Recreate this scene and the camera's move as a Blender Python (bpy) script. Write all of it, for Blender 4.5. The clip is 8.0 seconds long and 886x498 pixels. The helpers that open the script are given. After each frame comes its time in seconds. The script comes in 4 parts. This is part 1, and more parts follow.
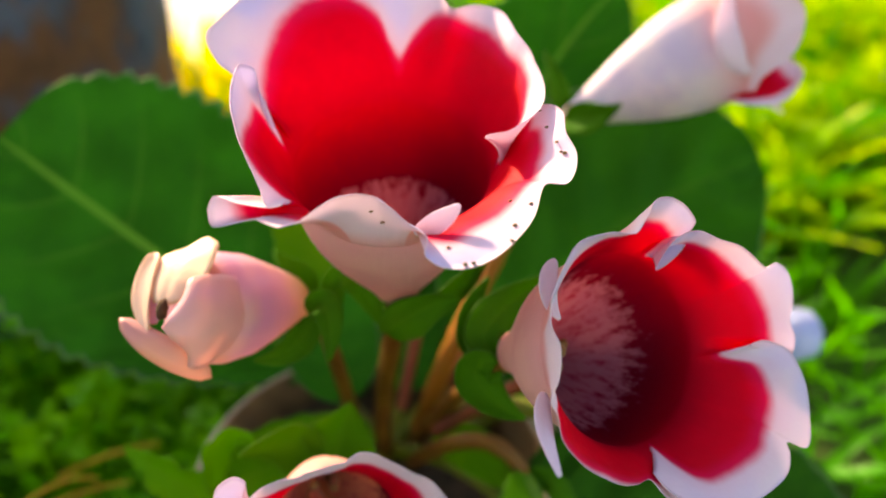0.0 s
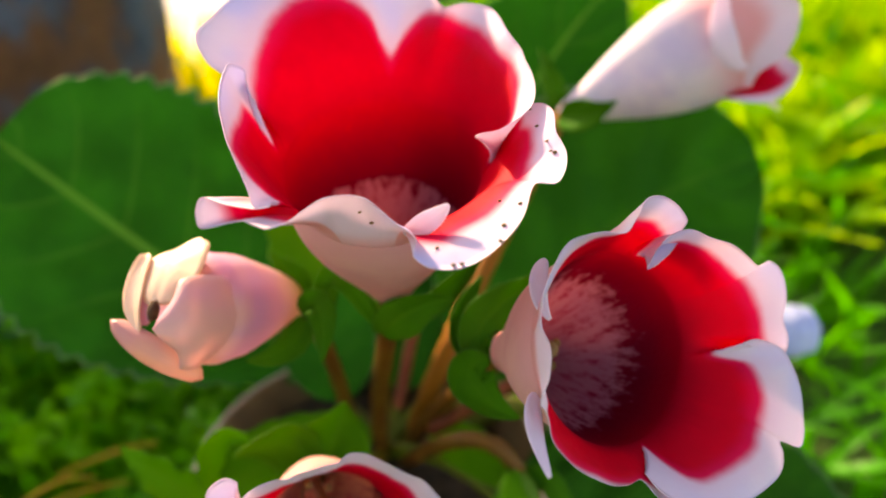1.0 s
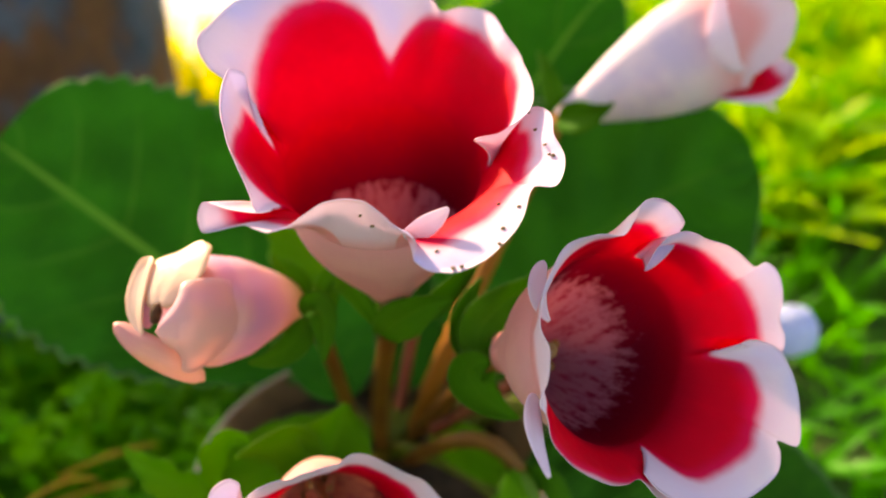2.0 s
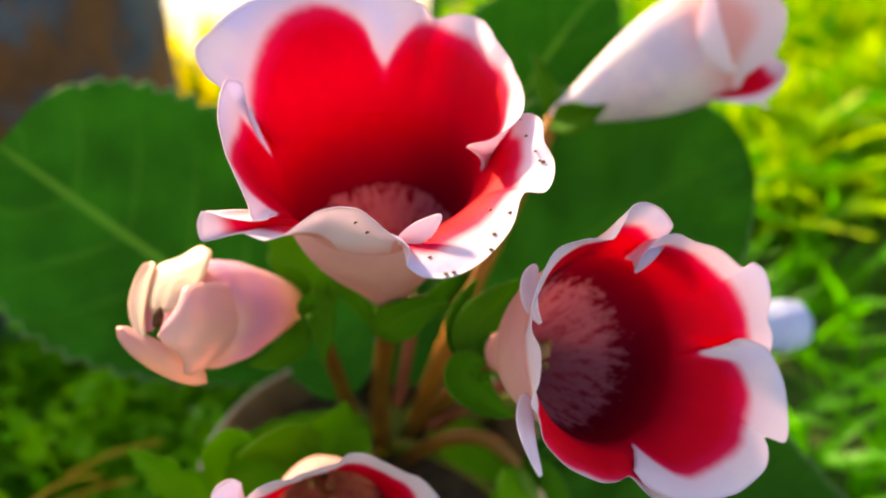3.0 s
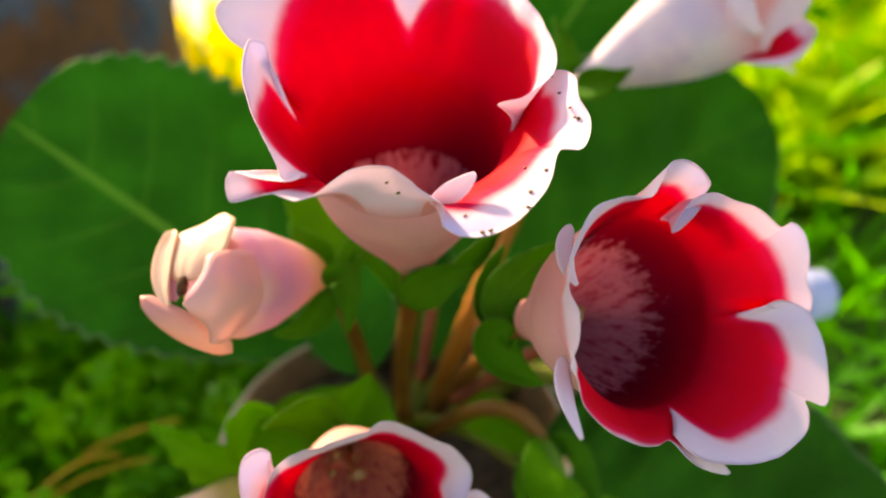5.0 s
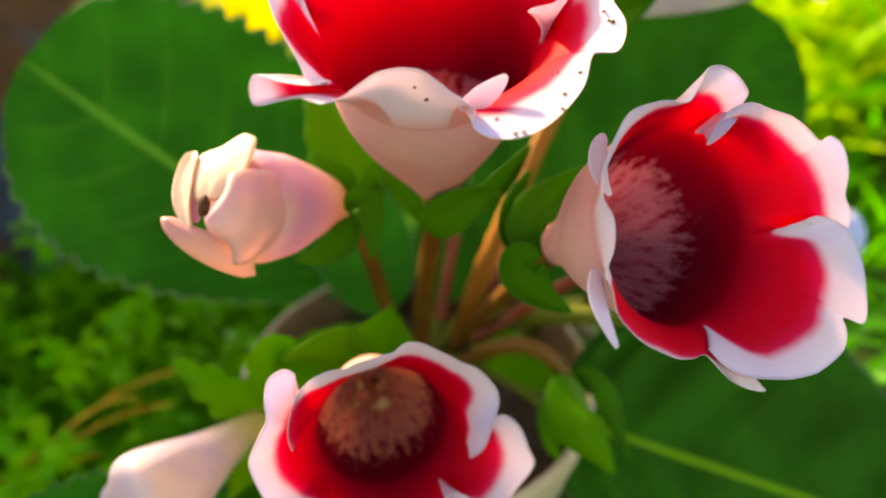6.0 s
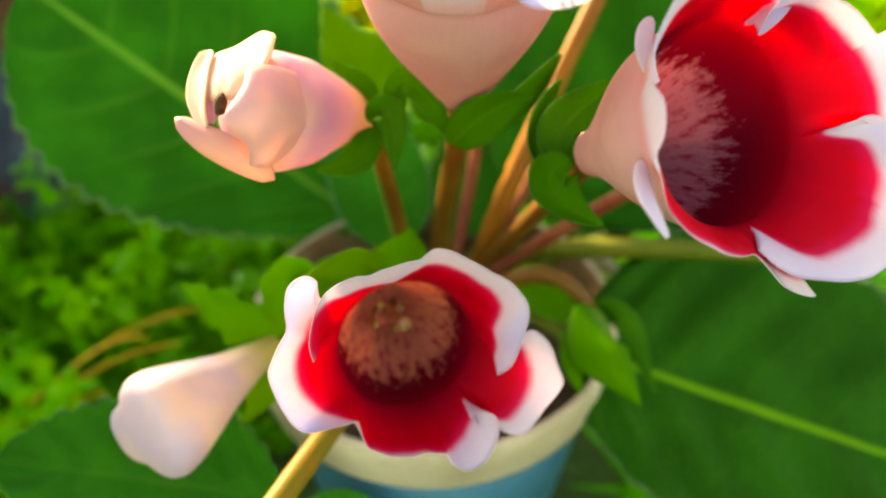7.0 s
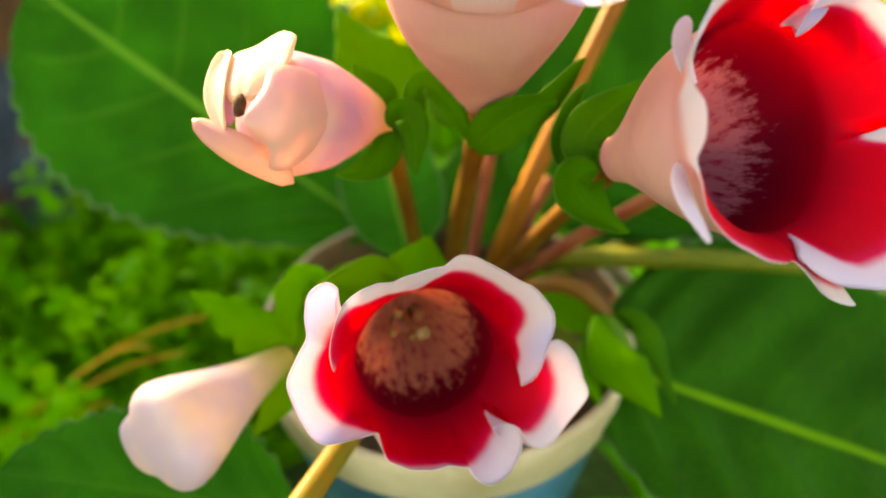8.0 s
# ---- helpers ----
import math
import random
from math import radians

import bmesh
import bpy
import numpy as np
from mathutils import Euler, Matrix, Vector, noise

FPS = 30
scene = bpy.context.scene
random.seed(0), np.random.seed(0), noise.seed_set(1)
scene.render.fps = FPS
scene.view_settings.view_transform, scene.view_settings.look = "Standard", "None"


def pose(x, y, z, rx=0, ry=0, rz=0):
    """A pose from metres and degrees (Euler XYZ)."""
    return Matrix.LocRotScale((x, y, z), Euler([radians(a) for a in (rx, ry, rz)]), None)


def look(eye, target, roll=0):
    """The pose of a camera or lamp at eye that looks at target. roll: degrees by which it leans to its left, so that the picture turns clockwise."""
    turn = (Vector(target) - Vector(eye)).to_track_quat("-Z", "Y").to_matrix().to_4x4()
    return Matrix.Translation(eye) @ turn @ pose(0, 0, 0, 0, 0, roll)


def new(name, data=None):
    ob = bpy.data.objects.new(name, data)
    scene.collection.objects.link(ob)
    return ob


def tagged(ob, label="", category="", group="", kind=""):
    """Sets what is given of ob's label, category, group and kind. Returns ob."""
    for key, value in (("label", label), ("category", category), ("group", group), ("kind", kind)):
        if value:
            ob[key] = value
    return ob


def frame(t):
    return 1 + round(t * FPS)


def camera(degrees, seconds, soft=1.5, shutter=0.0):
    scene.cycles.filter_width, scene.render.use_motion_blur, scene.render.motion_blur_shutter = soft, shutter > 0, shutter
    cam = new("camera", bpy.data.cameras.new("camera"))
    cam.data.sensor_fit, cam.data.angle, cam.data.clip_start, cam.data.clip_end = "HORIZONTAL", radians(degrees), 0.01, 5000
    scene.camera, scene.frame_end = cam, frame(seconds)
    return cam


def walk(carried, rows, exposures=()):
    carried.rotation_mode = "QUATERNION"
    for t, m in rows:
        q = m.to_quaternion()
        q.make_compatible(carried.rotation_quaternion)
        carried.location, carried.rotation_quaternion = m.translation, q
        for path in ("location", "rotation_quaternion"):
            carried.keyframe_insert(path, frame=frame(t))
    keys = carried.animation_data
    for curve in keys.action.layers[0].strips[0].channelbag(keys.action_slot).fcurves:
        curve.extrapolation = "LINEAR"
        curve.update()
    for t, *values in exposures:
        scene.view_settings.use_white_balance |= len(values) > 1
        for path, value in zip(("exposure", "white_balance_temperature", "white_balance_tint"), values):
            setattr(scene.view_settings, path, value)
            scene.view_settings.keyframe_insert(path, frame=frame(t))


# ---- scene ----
cam = camera(55.9, 8.0, soft=1.9)
PATH = [
    (0, (-0.00193, 0.01249, 0.32899), (0.0261, 1.6907, -0.7586), 1.04),
    (0.5, (0.00071, 0.01252, 0.32950), (0.0347, 1.6883, -0.7617), 1.02),
    (1, (0.00063, 0.01348, 0.32930), (0.0218, 1.6868, -0.7660), 0.65),
    (1.5, (-0.00003, 0.01327, 0.32926), (0.0201, 1.6867, -0.7659), 0.58),
    (3, (0.00225, 0.01023, 0.33510), (0.0193, 1.6733, -0.7757), -0.12),
    (3.5, (0.00031, 0.00980, 0.33480), (-0.0053, 1.6642, -0.7891), -1.02),
    (4, (-0.00048, 0.01054, 0.33323), (0.0073, 1.6585, -0.7999), -0.90),
    (5.3, (-0.00359, 0.01146, 0.32695), (-0.0047, 1.6459, -0.8257), -1.16),
    (5.5, (-0.00352, 0.01067, 0.32512), (-0.0128, 1.6336, -0.8437), -1.38),
    (6, (-0.00706, 0.00827, 0.31718), (-0.0300, 1.6085, -0.8823), -1.77),
    (6.5, (-0.00957, 0.00735, 0.30945), (-0.0286, 1.5948, -0.9069), -1.47),
    (7, (-0.01393, 0.00668, 0.29977), (-0.0355, 1.5685, -0.9493), -1.36),
    (7.5, (-0.01800, 0.00715, 0.29535), (-0.0370, 1.5735, -0.9481), -1.19),
    (8, (-0.01990, 0.00990, 0.29569), (-0.0315, 1.5900, -0.9303), -0.87),
]
walk(cam, [(t, look(eye, target, roll)) for t, eye, target, roll in PATH],
     [(0.0, 1.71, 9000, 25), (5.5, 1.79, 9600, 22), (7.0, 2.42, 11000, 11), (8.0, 2.42, 12000, 14)])

# The camera: a phone held close over the plant, focus on the blooms
cam.data.dof.use_dof = True
cam.data.dof.focus_distance = 0.165
cam.data.dof.aperture_fstop = 7.6

# ---- light ----
SUN_FROM = Vector((-0.57, 0.75, 0.34)).normalized()
world = bpy.data.worlds.new("sky")
world.use_nodes = True
scene.world = world
wn = world.node_tree.nodes
sky = wn.new("ShaderNodeTexSky")
sky.sky_type = "NISHITA"
sky.sun_disc = False
sky.sun_elevation = math.asin(SUN_FROM.z)
sky.sun_rotation = math.atan2(SUN_FROM.x, SUN_FROM.y)
wn["Background"].inputs["Strength"].default_value = 0.15
world.node_tree.links.new(sky.outputs["Color"], wn["Background"].inputs["Color"])
sun = new("sun", bpy.data.lights.new("sun", "SUN"))
sun.data.energy = 4.5
sun.data.angle = radians(3.0)
sun.data.color = (1.0, 0.86, 0.62)
sun.matrix_world = look((0, 0, 3), tuple(Vector((0, 0, 3)) - SUN_FROM))


# ---- materials ----
class Nodes:
    """A short hand for building one node material."""

    def __init__(self, name):
        self.mat = bpy.data.materials.new(name)
        self.mat.use_nodes = True
        self.tree = self.mat.node_tree
        self.bsdf = self.tree.nodes["Principled BSDF"]
        self.out = self.tree.nodes["Material Output"]

    def add(self, kind, **sockets):
        n = self.tree.nodes.new(kind)
        for key, value in sockets.items():
            self.put(n.inputs[key], value)
        return n

    def put(self, socket, value):
        if isinstance(value, bpy.types.NodeSocket):
            self.tree.links.new(value, socket)
        else:
            socket.default_value = value

    def math(self, op, a, b=0.0, c=0.0):
        n = self.tree.nodes.new("ShaderNodeMath")
        n.operation = op
        for s, v in zip(n.inputs, (a, b, c)):
            self.put(s, v)
        return n.outputs[0]

    def mix(self, f, a, b):
        n = self.tree.nodes.new("ShaderNodeMix")
        n.data_type = "RGBA"
        self.put(n.inputs[0], f)
        self.put(n.inputs[6], a)
        self.put(n.inputs[7], b)
        return n.outputs[2]

    def ramp(self, f, *stops):
        n = self.tree.nodes.new("ShaderNodeValToRGB")
        e = n.color_ramp.elements
        while len(e) < len(stops):
            e.new(0.5)
        for el, (pos, col) in zip(e, stops):
            el.position = pos
            el.color = (*col, 1) if len(col) == 3 else col
        self.put(n.inputs[0], f)
        return n.outputs[0]

    def span(self, f, a, b):
        """0 at a, 1 at b, smooth between."""
        n = self.tree.nodes.new("ShaderNodeMapRange")
        n.interpolation_type = "SMOOTHSTEP"
        self.put(n.inputs[0], f)
        self.put(n.inputs[1], a)
        self.put(n.inputs[2], b)
        return n.outputs[0]

    def noise(self, scale, detail=3.0, rough=0.55, vec=None):
        n = self.add("ShaderNodeTexNoise", Scale=scale, Detail=detail, Roughness=rough)
        self.put(n.inputs["Vector"], vec if vec is not None else self.coords())
        return n.outputs[0]

    def coords(self):
        return self.add("ShaderNodeTexCoord").outputs["Object"]

    def attribute(self, name):
        n = self.tree.nodes.new("ShaderNodeAttribute")
        n.attribute_name = name
        return n.outputs["Fac"]

    def bump(self, height, strength=0.3, distance=0.001):
        n = self.add("ShaderNodeBump", Strength=strength, Distance=distance, Height=height)
        self.put(self.bsdf.inputs["Normal"], n.outputs[0])
        return n.outputs[0]

    def finish(self, color, rough=0.5, specular=0.5, passing=0.0, through_color=None, sheen=0.0):
        self.put(self.bsdf.inputs["Base Color"], color)
        self.put(self.bsdf.inputs["Roughness"], rough)
        self.put(self.bsdf.inputs["Specular IOR Level"], specular)
        if sheen:
            self.put(self.bsdf.inputs["Sheen Weight"], sheen)
            self.put(self.bsdf.inputs["Sheen Roughness"], 0.4)
        if passing:
            t = self.add("ShaderNodeBsdfTranslucent", Color=through_color if through_color is not None else color)
            m = self.add("ShaderNodeMixShader", Fac=passing)
            self.tree.links.new(self.bsdf.outputs[0], m.inputs[1])
            self.tree.links.new(t.outputs[0], m.inputs[2])
            self.tree.links.new(m.outputs[0], self.out.inputs["Surface"])
        return self.mat


WHITE = (0.80, 0.67, 0.77, 1)


def petal_inside():
    """Velvet red throat with a white margin; 'pigment' is the way past the red zone's edge, 'depth' the way up the tube."""
    n = Nodes("petal_inside")
    pig, dep = n.attribute("pigment"), n.attribute("depth")
    wob = n.math("MULTIPLY", n.math("SUBTRACT", n.noise(150, 2), 0.5), 0.06)
    pig = n.math("ADD", pig, wob)
    # lavender patches over the white: bluish sky shading put into the colour
    white = n.mix(n.span(n.noise(38, 2), 0.40, 0.66), WHITE, (0.63, 0.59, 0.85, 1))
    red = n.mix(n.noise(180, 3), (0.80, 0.002, 0.020, 1), (0.68, 0.001, 0.013, 1))
    deep = n.mix(n.span(n.attribute("eye"), 0.06, 0.62), (0.16, 0.0, 0.012, 1), red)
    lines = n.add("ShaderNodeCombineXYZ", X=n.math("MULTIPLY", n.attribute("round"), 46.0), Y=n.math("MULTIPLY", dep, 7.0))
    streak = n.noise(1.0, 4, 0.6, lines.outputs[0])
    speck = n.math("ADD", n.math("MULTIPLY", streak, 0.75), n.math("MULTIPLY", n.noise(650, 4, 0.65), 0.25))
    cream = n.mix(n.noise(110, 3), (0.46, 0.17, 0.19, 1), (0.34, 0.10, 0.18, 1))
    # orange by tone: sun coming through the low bell, put into its colour
    cream = n.mix(n.attribute("tone"), cream, n.mix(n.noise(130, 3), (0.66, 0.27, 0.07, 1), (0.50, 0.15, 0.06, 1)))
    patch = n.mix(n.span(speck, 0.46, 0.66), cream, (0.30, 0.025, 0.06, 1))
    reach = n.math("ADD", n.attribute("eye"), n.math("MULTIPLY", n.math("SUBTRACT", speck, 0.5), 0.55))
    inner = n.mix(n.span(reach, -0.06, 0.08), patch, deep)
    pink = n.mix(n.span(pig, -0.18, 0.02), inner, (0.82, 0.008, 0.085, 1))
    white = n.mix(n.span(pig, 0.30, 0.02), white, (0.82, 0.60, 0.70, 1))
    color = n.mix(n.span(pig, -0.04, 0.09), pink, white)
    ribs = n.add("ShaderNodeCombineXYZ", X=n.math("MULTIPLY", n.attribute("round"), 90.0), Y=n.math("MULTIPLY", dep, 3.0))
    n.bump(n.math("ADD", n.noise(1.0, 3, 0.5, ribs.outputs[0]), n.math("MULTIPLY", n.noise(900, 3), 0.5)), 0.22, 0.0007)
    return n.finish(color, 0.6, 0.10, 0.38)


def petal_outside(tint=(0.80, 0.42, 0.38, 1), shade=(0.74, 0.34, 0.33, 1), name="petal_outside"):
    n = Nodes(name)
    pig = n.attribute("pigment")
    pale = n.mix(n.span(n.noise(60, 4), 0.35, 0.65), tint, shade)
    shine = n.mix(n.span(pig, -0.25, 0.15), (0.80, 0.40, 0.42, 1), WHITE)
    streak = n.mix(n.span(n.attribute("depth"), 0.7, 1.1), pale, shine)
    ribs = n.add("ShaderNodeCombineXYZ", X=n.math("MULTIPLY", n.attribute("round"), 70.0), Y=n.math("MULTIPLY", n.attribute("depth"), 2.5))
    n.bump(n.math("ADD", n.noise(1.0, 3, 0.5, ribs.outputs[0]), n.math("MULTIPLY", n.noise(700, 3), 0.5)), 0.25, 0.0008)
    return n.finish(streak, 0.55, 0.18, 0.34)


def bud_skin(name="bud_skin", a=(0.68, 0.40, 0.36, 1), b=(0.54, 0.27, 0.48, 1), glow=(0.84, 0.50, 0.44, 1)):
    n = Nodes(name)
    dep = n.attribute("depth")
    pale = n.mix(n.span(n.noise(48, 2), 0.36, 0.64), a, b)
    color = n.mix(n.span(dep, 0.06, 0.52), (0.42, 0.40, 0.10, 1), pale)
    n.bump(n.noise(420, 4), 0.2, 0.0008)
    return n.finish(color, 0.40, 0.4, 0.30, glow)


def leaf_skin(name, a, b, vein, glow, passing=0.22, veins=1.0, margin=0.3, lateral=0.26):
    """Quilted leaf; 'along' runs from stalk to tip, 'across' from midrib (0) to margin (1)."""
    n = Nodes(name)
    u, v = n.attribute("along"), n.attribute("across")
    v = n.math("ABSOLUTE", v)
    side = n.math("FRACT", n.math("MULTIPLY", n.math("SUBTRACT", u, n.math("MULTIPLY", n.math("POWER", v, 1.25), 0.24)), 6.0))
    side = n.math("ABSOLUTE", n.math("SUBTRACT", side, 0.5))
    fine = n.add("ShaderNodeTexVoronoi", Scale=330.0)
    fine.feature = "DISTANCE_TO_EDGE"
    n.put(fine.inputs["Vector"], n.coords())
    mid = n.span(v, 0.042, 0.012)
    lat = n.math("MULTIPLY", n.span(side, 0.06, 0.0), n.span(v, 1.0, 0.3))
    net = n.math("MULTIPLY", n.span(fine.outputs["Distance"], 0.10, 0.0), 0.09)
    lines = n.math("MAXIMUM", n.math("MULTIPLY", mid, 0.8 * veins), n.math("MAXIMUM", n.math("MULTIPLY", lat, lateral * veins), net))
    body = n.mix(n.span(n.noise(38, 4), 0.35, 0.68), a, b)
    color = n.mix(lines, body, vein)
    color = n.mix(n.math("MULTIPLY", n.span(v, 0.955, 1.0), margin), color, (0.35, 0.40, 0.26, 1))
    h = n.math("ADD", n.math("MULTIPLY", fine.outputs["Distance"], 1.2), n.noise(900, 2))
    n.bump(h, 0.35, 0.0008)
    return n.finish(color, 0.6, 0.04, passing, n.mix(lines, glow, vein))


def stem_skin(name, a, b):
    n = Nodes(name)
    color = n.mix(n.span(n.noise(70, 4), 0.35, 0.65), a, b)
    n.bump(n.noise(900, 3), 0.3, 0.0006)
    return n.finish(color, 0.5, 0.25, 0.12)


def plain_skin(name, a, b, scale, rough=0.7, passing=0.0, bump=0.3, distance=0.001):
    n = Nodes(name)
    color = n.mix(n.span(n.noise(scale, 5, 0.6), 0.32, 0.68), a, b)
    n.bump(n.noise(scale * 4, 5), bump, distance)
    return n.finish(color, rough, 0.3, passing)


def rusty_skin():
    n = Nodes("rusty_steel")
    slate = n.mix(n.span(n.noise(24, 5), 0.3, 0.7), (0.016, 0.030, 0.056, 1), (0.075, 0.10, 0.14, 1))
    rust = n.mix(n.noise(60, 4), (0.19, 0.070, 0.025, 1), (0.05, 0.026, 0.018, 1))
    color = n.mix(n.span(n.noise(14, 4, 0.6), 0.43, 0.58), slate, rust)
    n.bump(n.noise(45, 6, 0.65), 0.6, 0.006)
    return n.finish(color, 0.85, 0.2)


def grass_skin(name, a, b, glow, passing):
    n = Nodes(name)
    isl = n.add("ShaderNodeNewGeometry").outputs["Random Per Island"]
    color = n.mix(isl, a, b)
    color = n.mix(n.span(n.noise(14, 3), 0.42, 0.7), color, (a[0] * 0.5, a[1] * 0.5, a[2] * 0.5, 1))
    return n.finish(color, 0.45, 0.14, passing, n.mix(isl, glow, b))


INSIDE, OUTSIDE, BUD = petal_inside(), petal_outside(), bud_skin()
BUD_LIP = bud_skin("bud_lip_skin", (0.66, 0.34, 0.23, 1), (0.58, 0.27, 0.26, 1))
# second tone is the pale bud's lavender shading, put into its colour
BUD_PALE = bud_skin("pale_bud_skin", (0.70, 0.53, 0.50, 1), (0.46, 0.39, 0.57, 1), (0.90, 0.68, 0.32, 1))
# bud skin brightened to cream: warm sun on two flaps put into the colour
BUD_SUN_CREAM = bud_skin("bud_sun_cream_skin", (0.82, 0.62, 0.42, 1), (0.78, 0.54, 0.42, 1), (0.95, 0.78, 0.45, 1))
# pale bud skin tinted blue: sky shade put into the colour
BUD_BLUE_SHADE = bud_skin("blue_shade_bud_skin", (0.44, 0.52, 0.76, 1), (0.34, 0.44, 0.72, 1), (0.40, 0.48, 0.72, 1))
GREEN_BUD = plain_skin("green_bud", (0.10, 0.25, 0.006, 1), (0.055, 0.18, 0.005, 1), 90, 0.55, 0.15)
# white petal outside; its lavender second tone is sky shading put into colour
OUTSIDE_PALE = petal_outside((0.80, 0.73, 0.80, 1), (0.64, 0.57, 0.74, 1), "petal_outside_pale")
LEAF = leaf_skin("leaf", (0.003, 0.108, 0.005, 1), (0.007, 0.172, 0.008, 1), (0.11, 0.36, 0.03, 1), (0.02, 0.38, 0.012, 1), margin=0.35)
LEAF_DARK = leaf_skin("dark_leaf", (0.003, 0.095, 0.005, 1), (0.009, 0.140, 0.006, 1), (0.08, 0.26, 0.02, 1), (0.06, 0.38, 0.01, 1), 0.2, 0.25)
# leaf green darkened for the low right leaf: its shade is in the colour
LEAF_LOW_SHADED = leaf_skin("low_leaf_shaded", (0.004, 0.062, 0.003, 1), (0.007, 0.098, 0.005, 1), (0.12, 0.33, 0.012, 1), (0.06, 0.34, 0.01, 1), 0.16, 1.0, 0.2, 0.07)
YOUNG = leaf_skin("young_leaf", (0.050, 0.25, 0.004, 1), (0.10, 0.33, 0.005, 1), (0.12, 0.30, 0.01, 1), (0.24, 0.54, 0.01, 1), 0.24, 0.7, 0.1)
BUD_SEPAL = leaf_skin("bud_sepal", (0.030, 0.17, 0.003, 1), (0.055, 0.21, 0.004, 1), (0.09, 0.26, 0.01, 1), (0.16, 0.42, 0.01, 1), 0.2, 0.7, 0.1)
SEPAL = leaf_skin("sepal", (0.012, 0.10, 0.003, 1), (0.026, 0.145, 0.004, 1), (0.08, 0.24, 0.01, 1), (0.15, 0.42, 0.01, 1), 0.2, 0.7, 0.1)
STEM = stem_skin("stem", (0.165, 0.076, 0.008, 1), (0.130, 0.046, 0.007, 1))
STEM_RED = stem_skin("stem_red", (0.24, 0.070, 0.025, 1), (0.17, 0.032, 0.012, 1))
STALK = stem_skin("stalk", (0.13, 0.15, 0.008, 1), (0.085, 0.13, 0.006, 1))
TAN_STEM = stem_skin("tan_stem", (0.30, 0.115, 0.012, 1), (0.25, 0.095, 0.010, 1))
YELLOW_STALK = stem_skin("yellow_stalk", (0.26, 0.125, 0.008, 1), (0.17, 0.135, 0.008, 1))
CREAM = plain_skin("cream_glaze", (0.60, 0.50, 0.35, 1), (0.40, 0.31, 0.19, 1), 30, 0.45)
RIM_BROWN = plain_skin("brown_glaze", (0.22, 0.135, 0.055, 1), (0.11, 0.065, 0.03, 1), 40, 0.7)
TEAL = plain_skin("teal_glaze", (0.030, 0.17, 0.24, 1), (0.022, 0.135, 0.20, 1), 25, 0.35)
SOIL = plain_skin("soil", (0.060, 0.040, 0.022, 1), (0.12, 0.075, 0.040, 1), 140, 0.95, 0, 0.9, 0.004)
EARTH = plain_skin("earth", (0.032, 0.095, 0.010, 1), (0.050, 0.070, 0.018, 1), 9, 0.95, 0, 0.9, 0.02)
GRASS = grass_skin("grass", (0.010, 0.20, 0.002, 1), (0.05, 0.40, 0.003, 1), (0.09, 0.64, 0.003, 1), 0.5)
# brighter copies of the lawn grass, with sunlight put into their colours
GRASS_SUN_TINTED = grass_skin("sun_tinted_grass", (0.20, 0.55, 0.004, 1), (0.42, 0.66, 0.006, 1), (0.60, 0.85, 0.006, 1), 0.55)
GRASS_SUN_YELLOW = grass_skin("sun_yellow_grass", (0.30, 0.46, 0.005, 1), (0.74, 0.62, 0.008, 1), (0.85, 0.78, 0.006, 1), 0.55)
WEED = grass_skin("weed", (0.05, 0.42, 0.004, 1), (0.21, 0.60, 0.005, 1), (0.26, 0.74, 0.006, 1), 0.4)
STRAW = stem_skin("straw", (0.72, 0.42, 0.03, 1), (0.74, 0.30, 0.02, 1))
GLARE_PALE = plain_skin("glare_pale", (0.74, 0.70, 0.58, 1), (0.66, 0.62, 0.50, 1), 14, 0.85, 0, 0.5, 0.004)
STIGMA = plain_skin("stigma", (0.30, 0.17, 0.06, 1), (0.22, 0.11, 0.05, 1), 300, 0.4)
ANTHER = plain_skin("anther", (0.30, 0.16, 0.04, 1), (0.24, 0.13, 0.04, 1), 300, 0.6)
GAP_DARK = plain_skin("gap_dark", (0.05, 0.022, 0.010, 1), (0.10, 0.05, 0.02, 1), 700, 0.9)
CRUMB = plain_skin("crumb", (0.12, 0.08, 0.04, 1), (0.24, 0.17, 0.08, 1), 900, 0.9)
RUSTY = rusty_skin()


# ---- mesh helpers ----
def mesh_of(name, verts, faces, mats, slots=None, values=None, smooth=True):
    """One mesh from arrays; values: name -> one number a vertex."""
    me = bpy.data.meshes.new(name)
    me.from_pydata([tuple(v) for v in verts], [], faces)
    for m in mats:
        me.materials.append(m)
    if slots is not None:
        me.polygons.foreach_set("material_index", np.asarray(slots, dtype=np.int32))
    for key, arr in (values or {}).items():
        at = me.attributes.new(key, "FLOAT", "POINT")
        at.data.foreach_set("value", np.asarray(arr, dtype=np.float32))
    if smooth:
        me.polygons.foreach_set("use_smooth", np.ones(len(me.polygons), dtype=bool))
    me.update()
    return me


def thing(name, label, category, group="", kind=""):
    return tagged(new(name), label, category, group, kind)


def part(name, me, parent, label=""):
    ob = new(name, me)
    ob.parent = parent
    return tagged(ob, label)


def grid_faces(nu, nv, wrap=False, flip=False, start=0):
    """Quads of a grid with nu rows of nv points."""
    out = []
    for i in range(nu - 1):
        for j in range(nv if wrap else nv - 1):
            k = (j + 1) % nv
            q = (start + i * nv + j, start + i * nv + k, start + (i + 1) * nv + k, start + (i + 1) * nv + j)
            out.append(q[::-1] if flip else q)
    return out


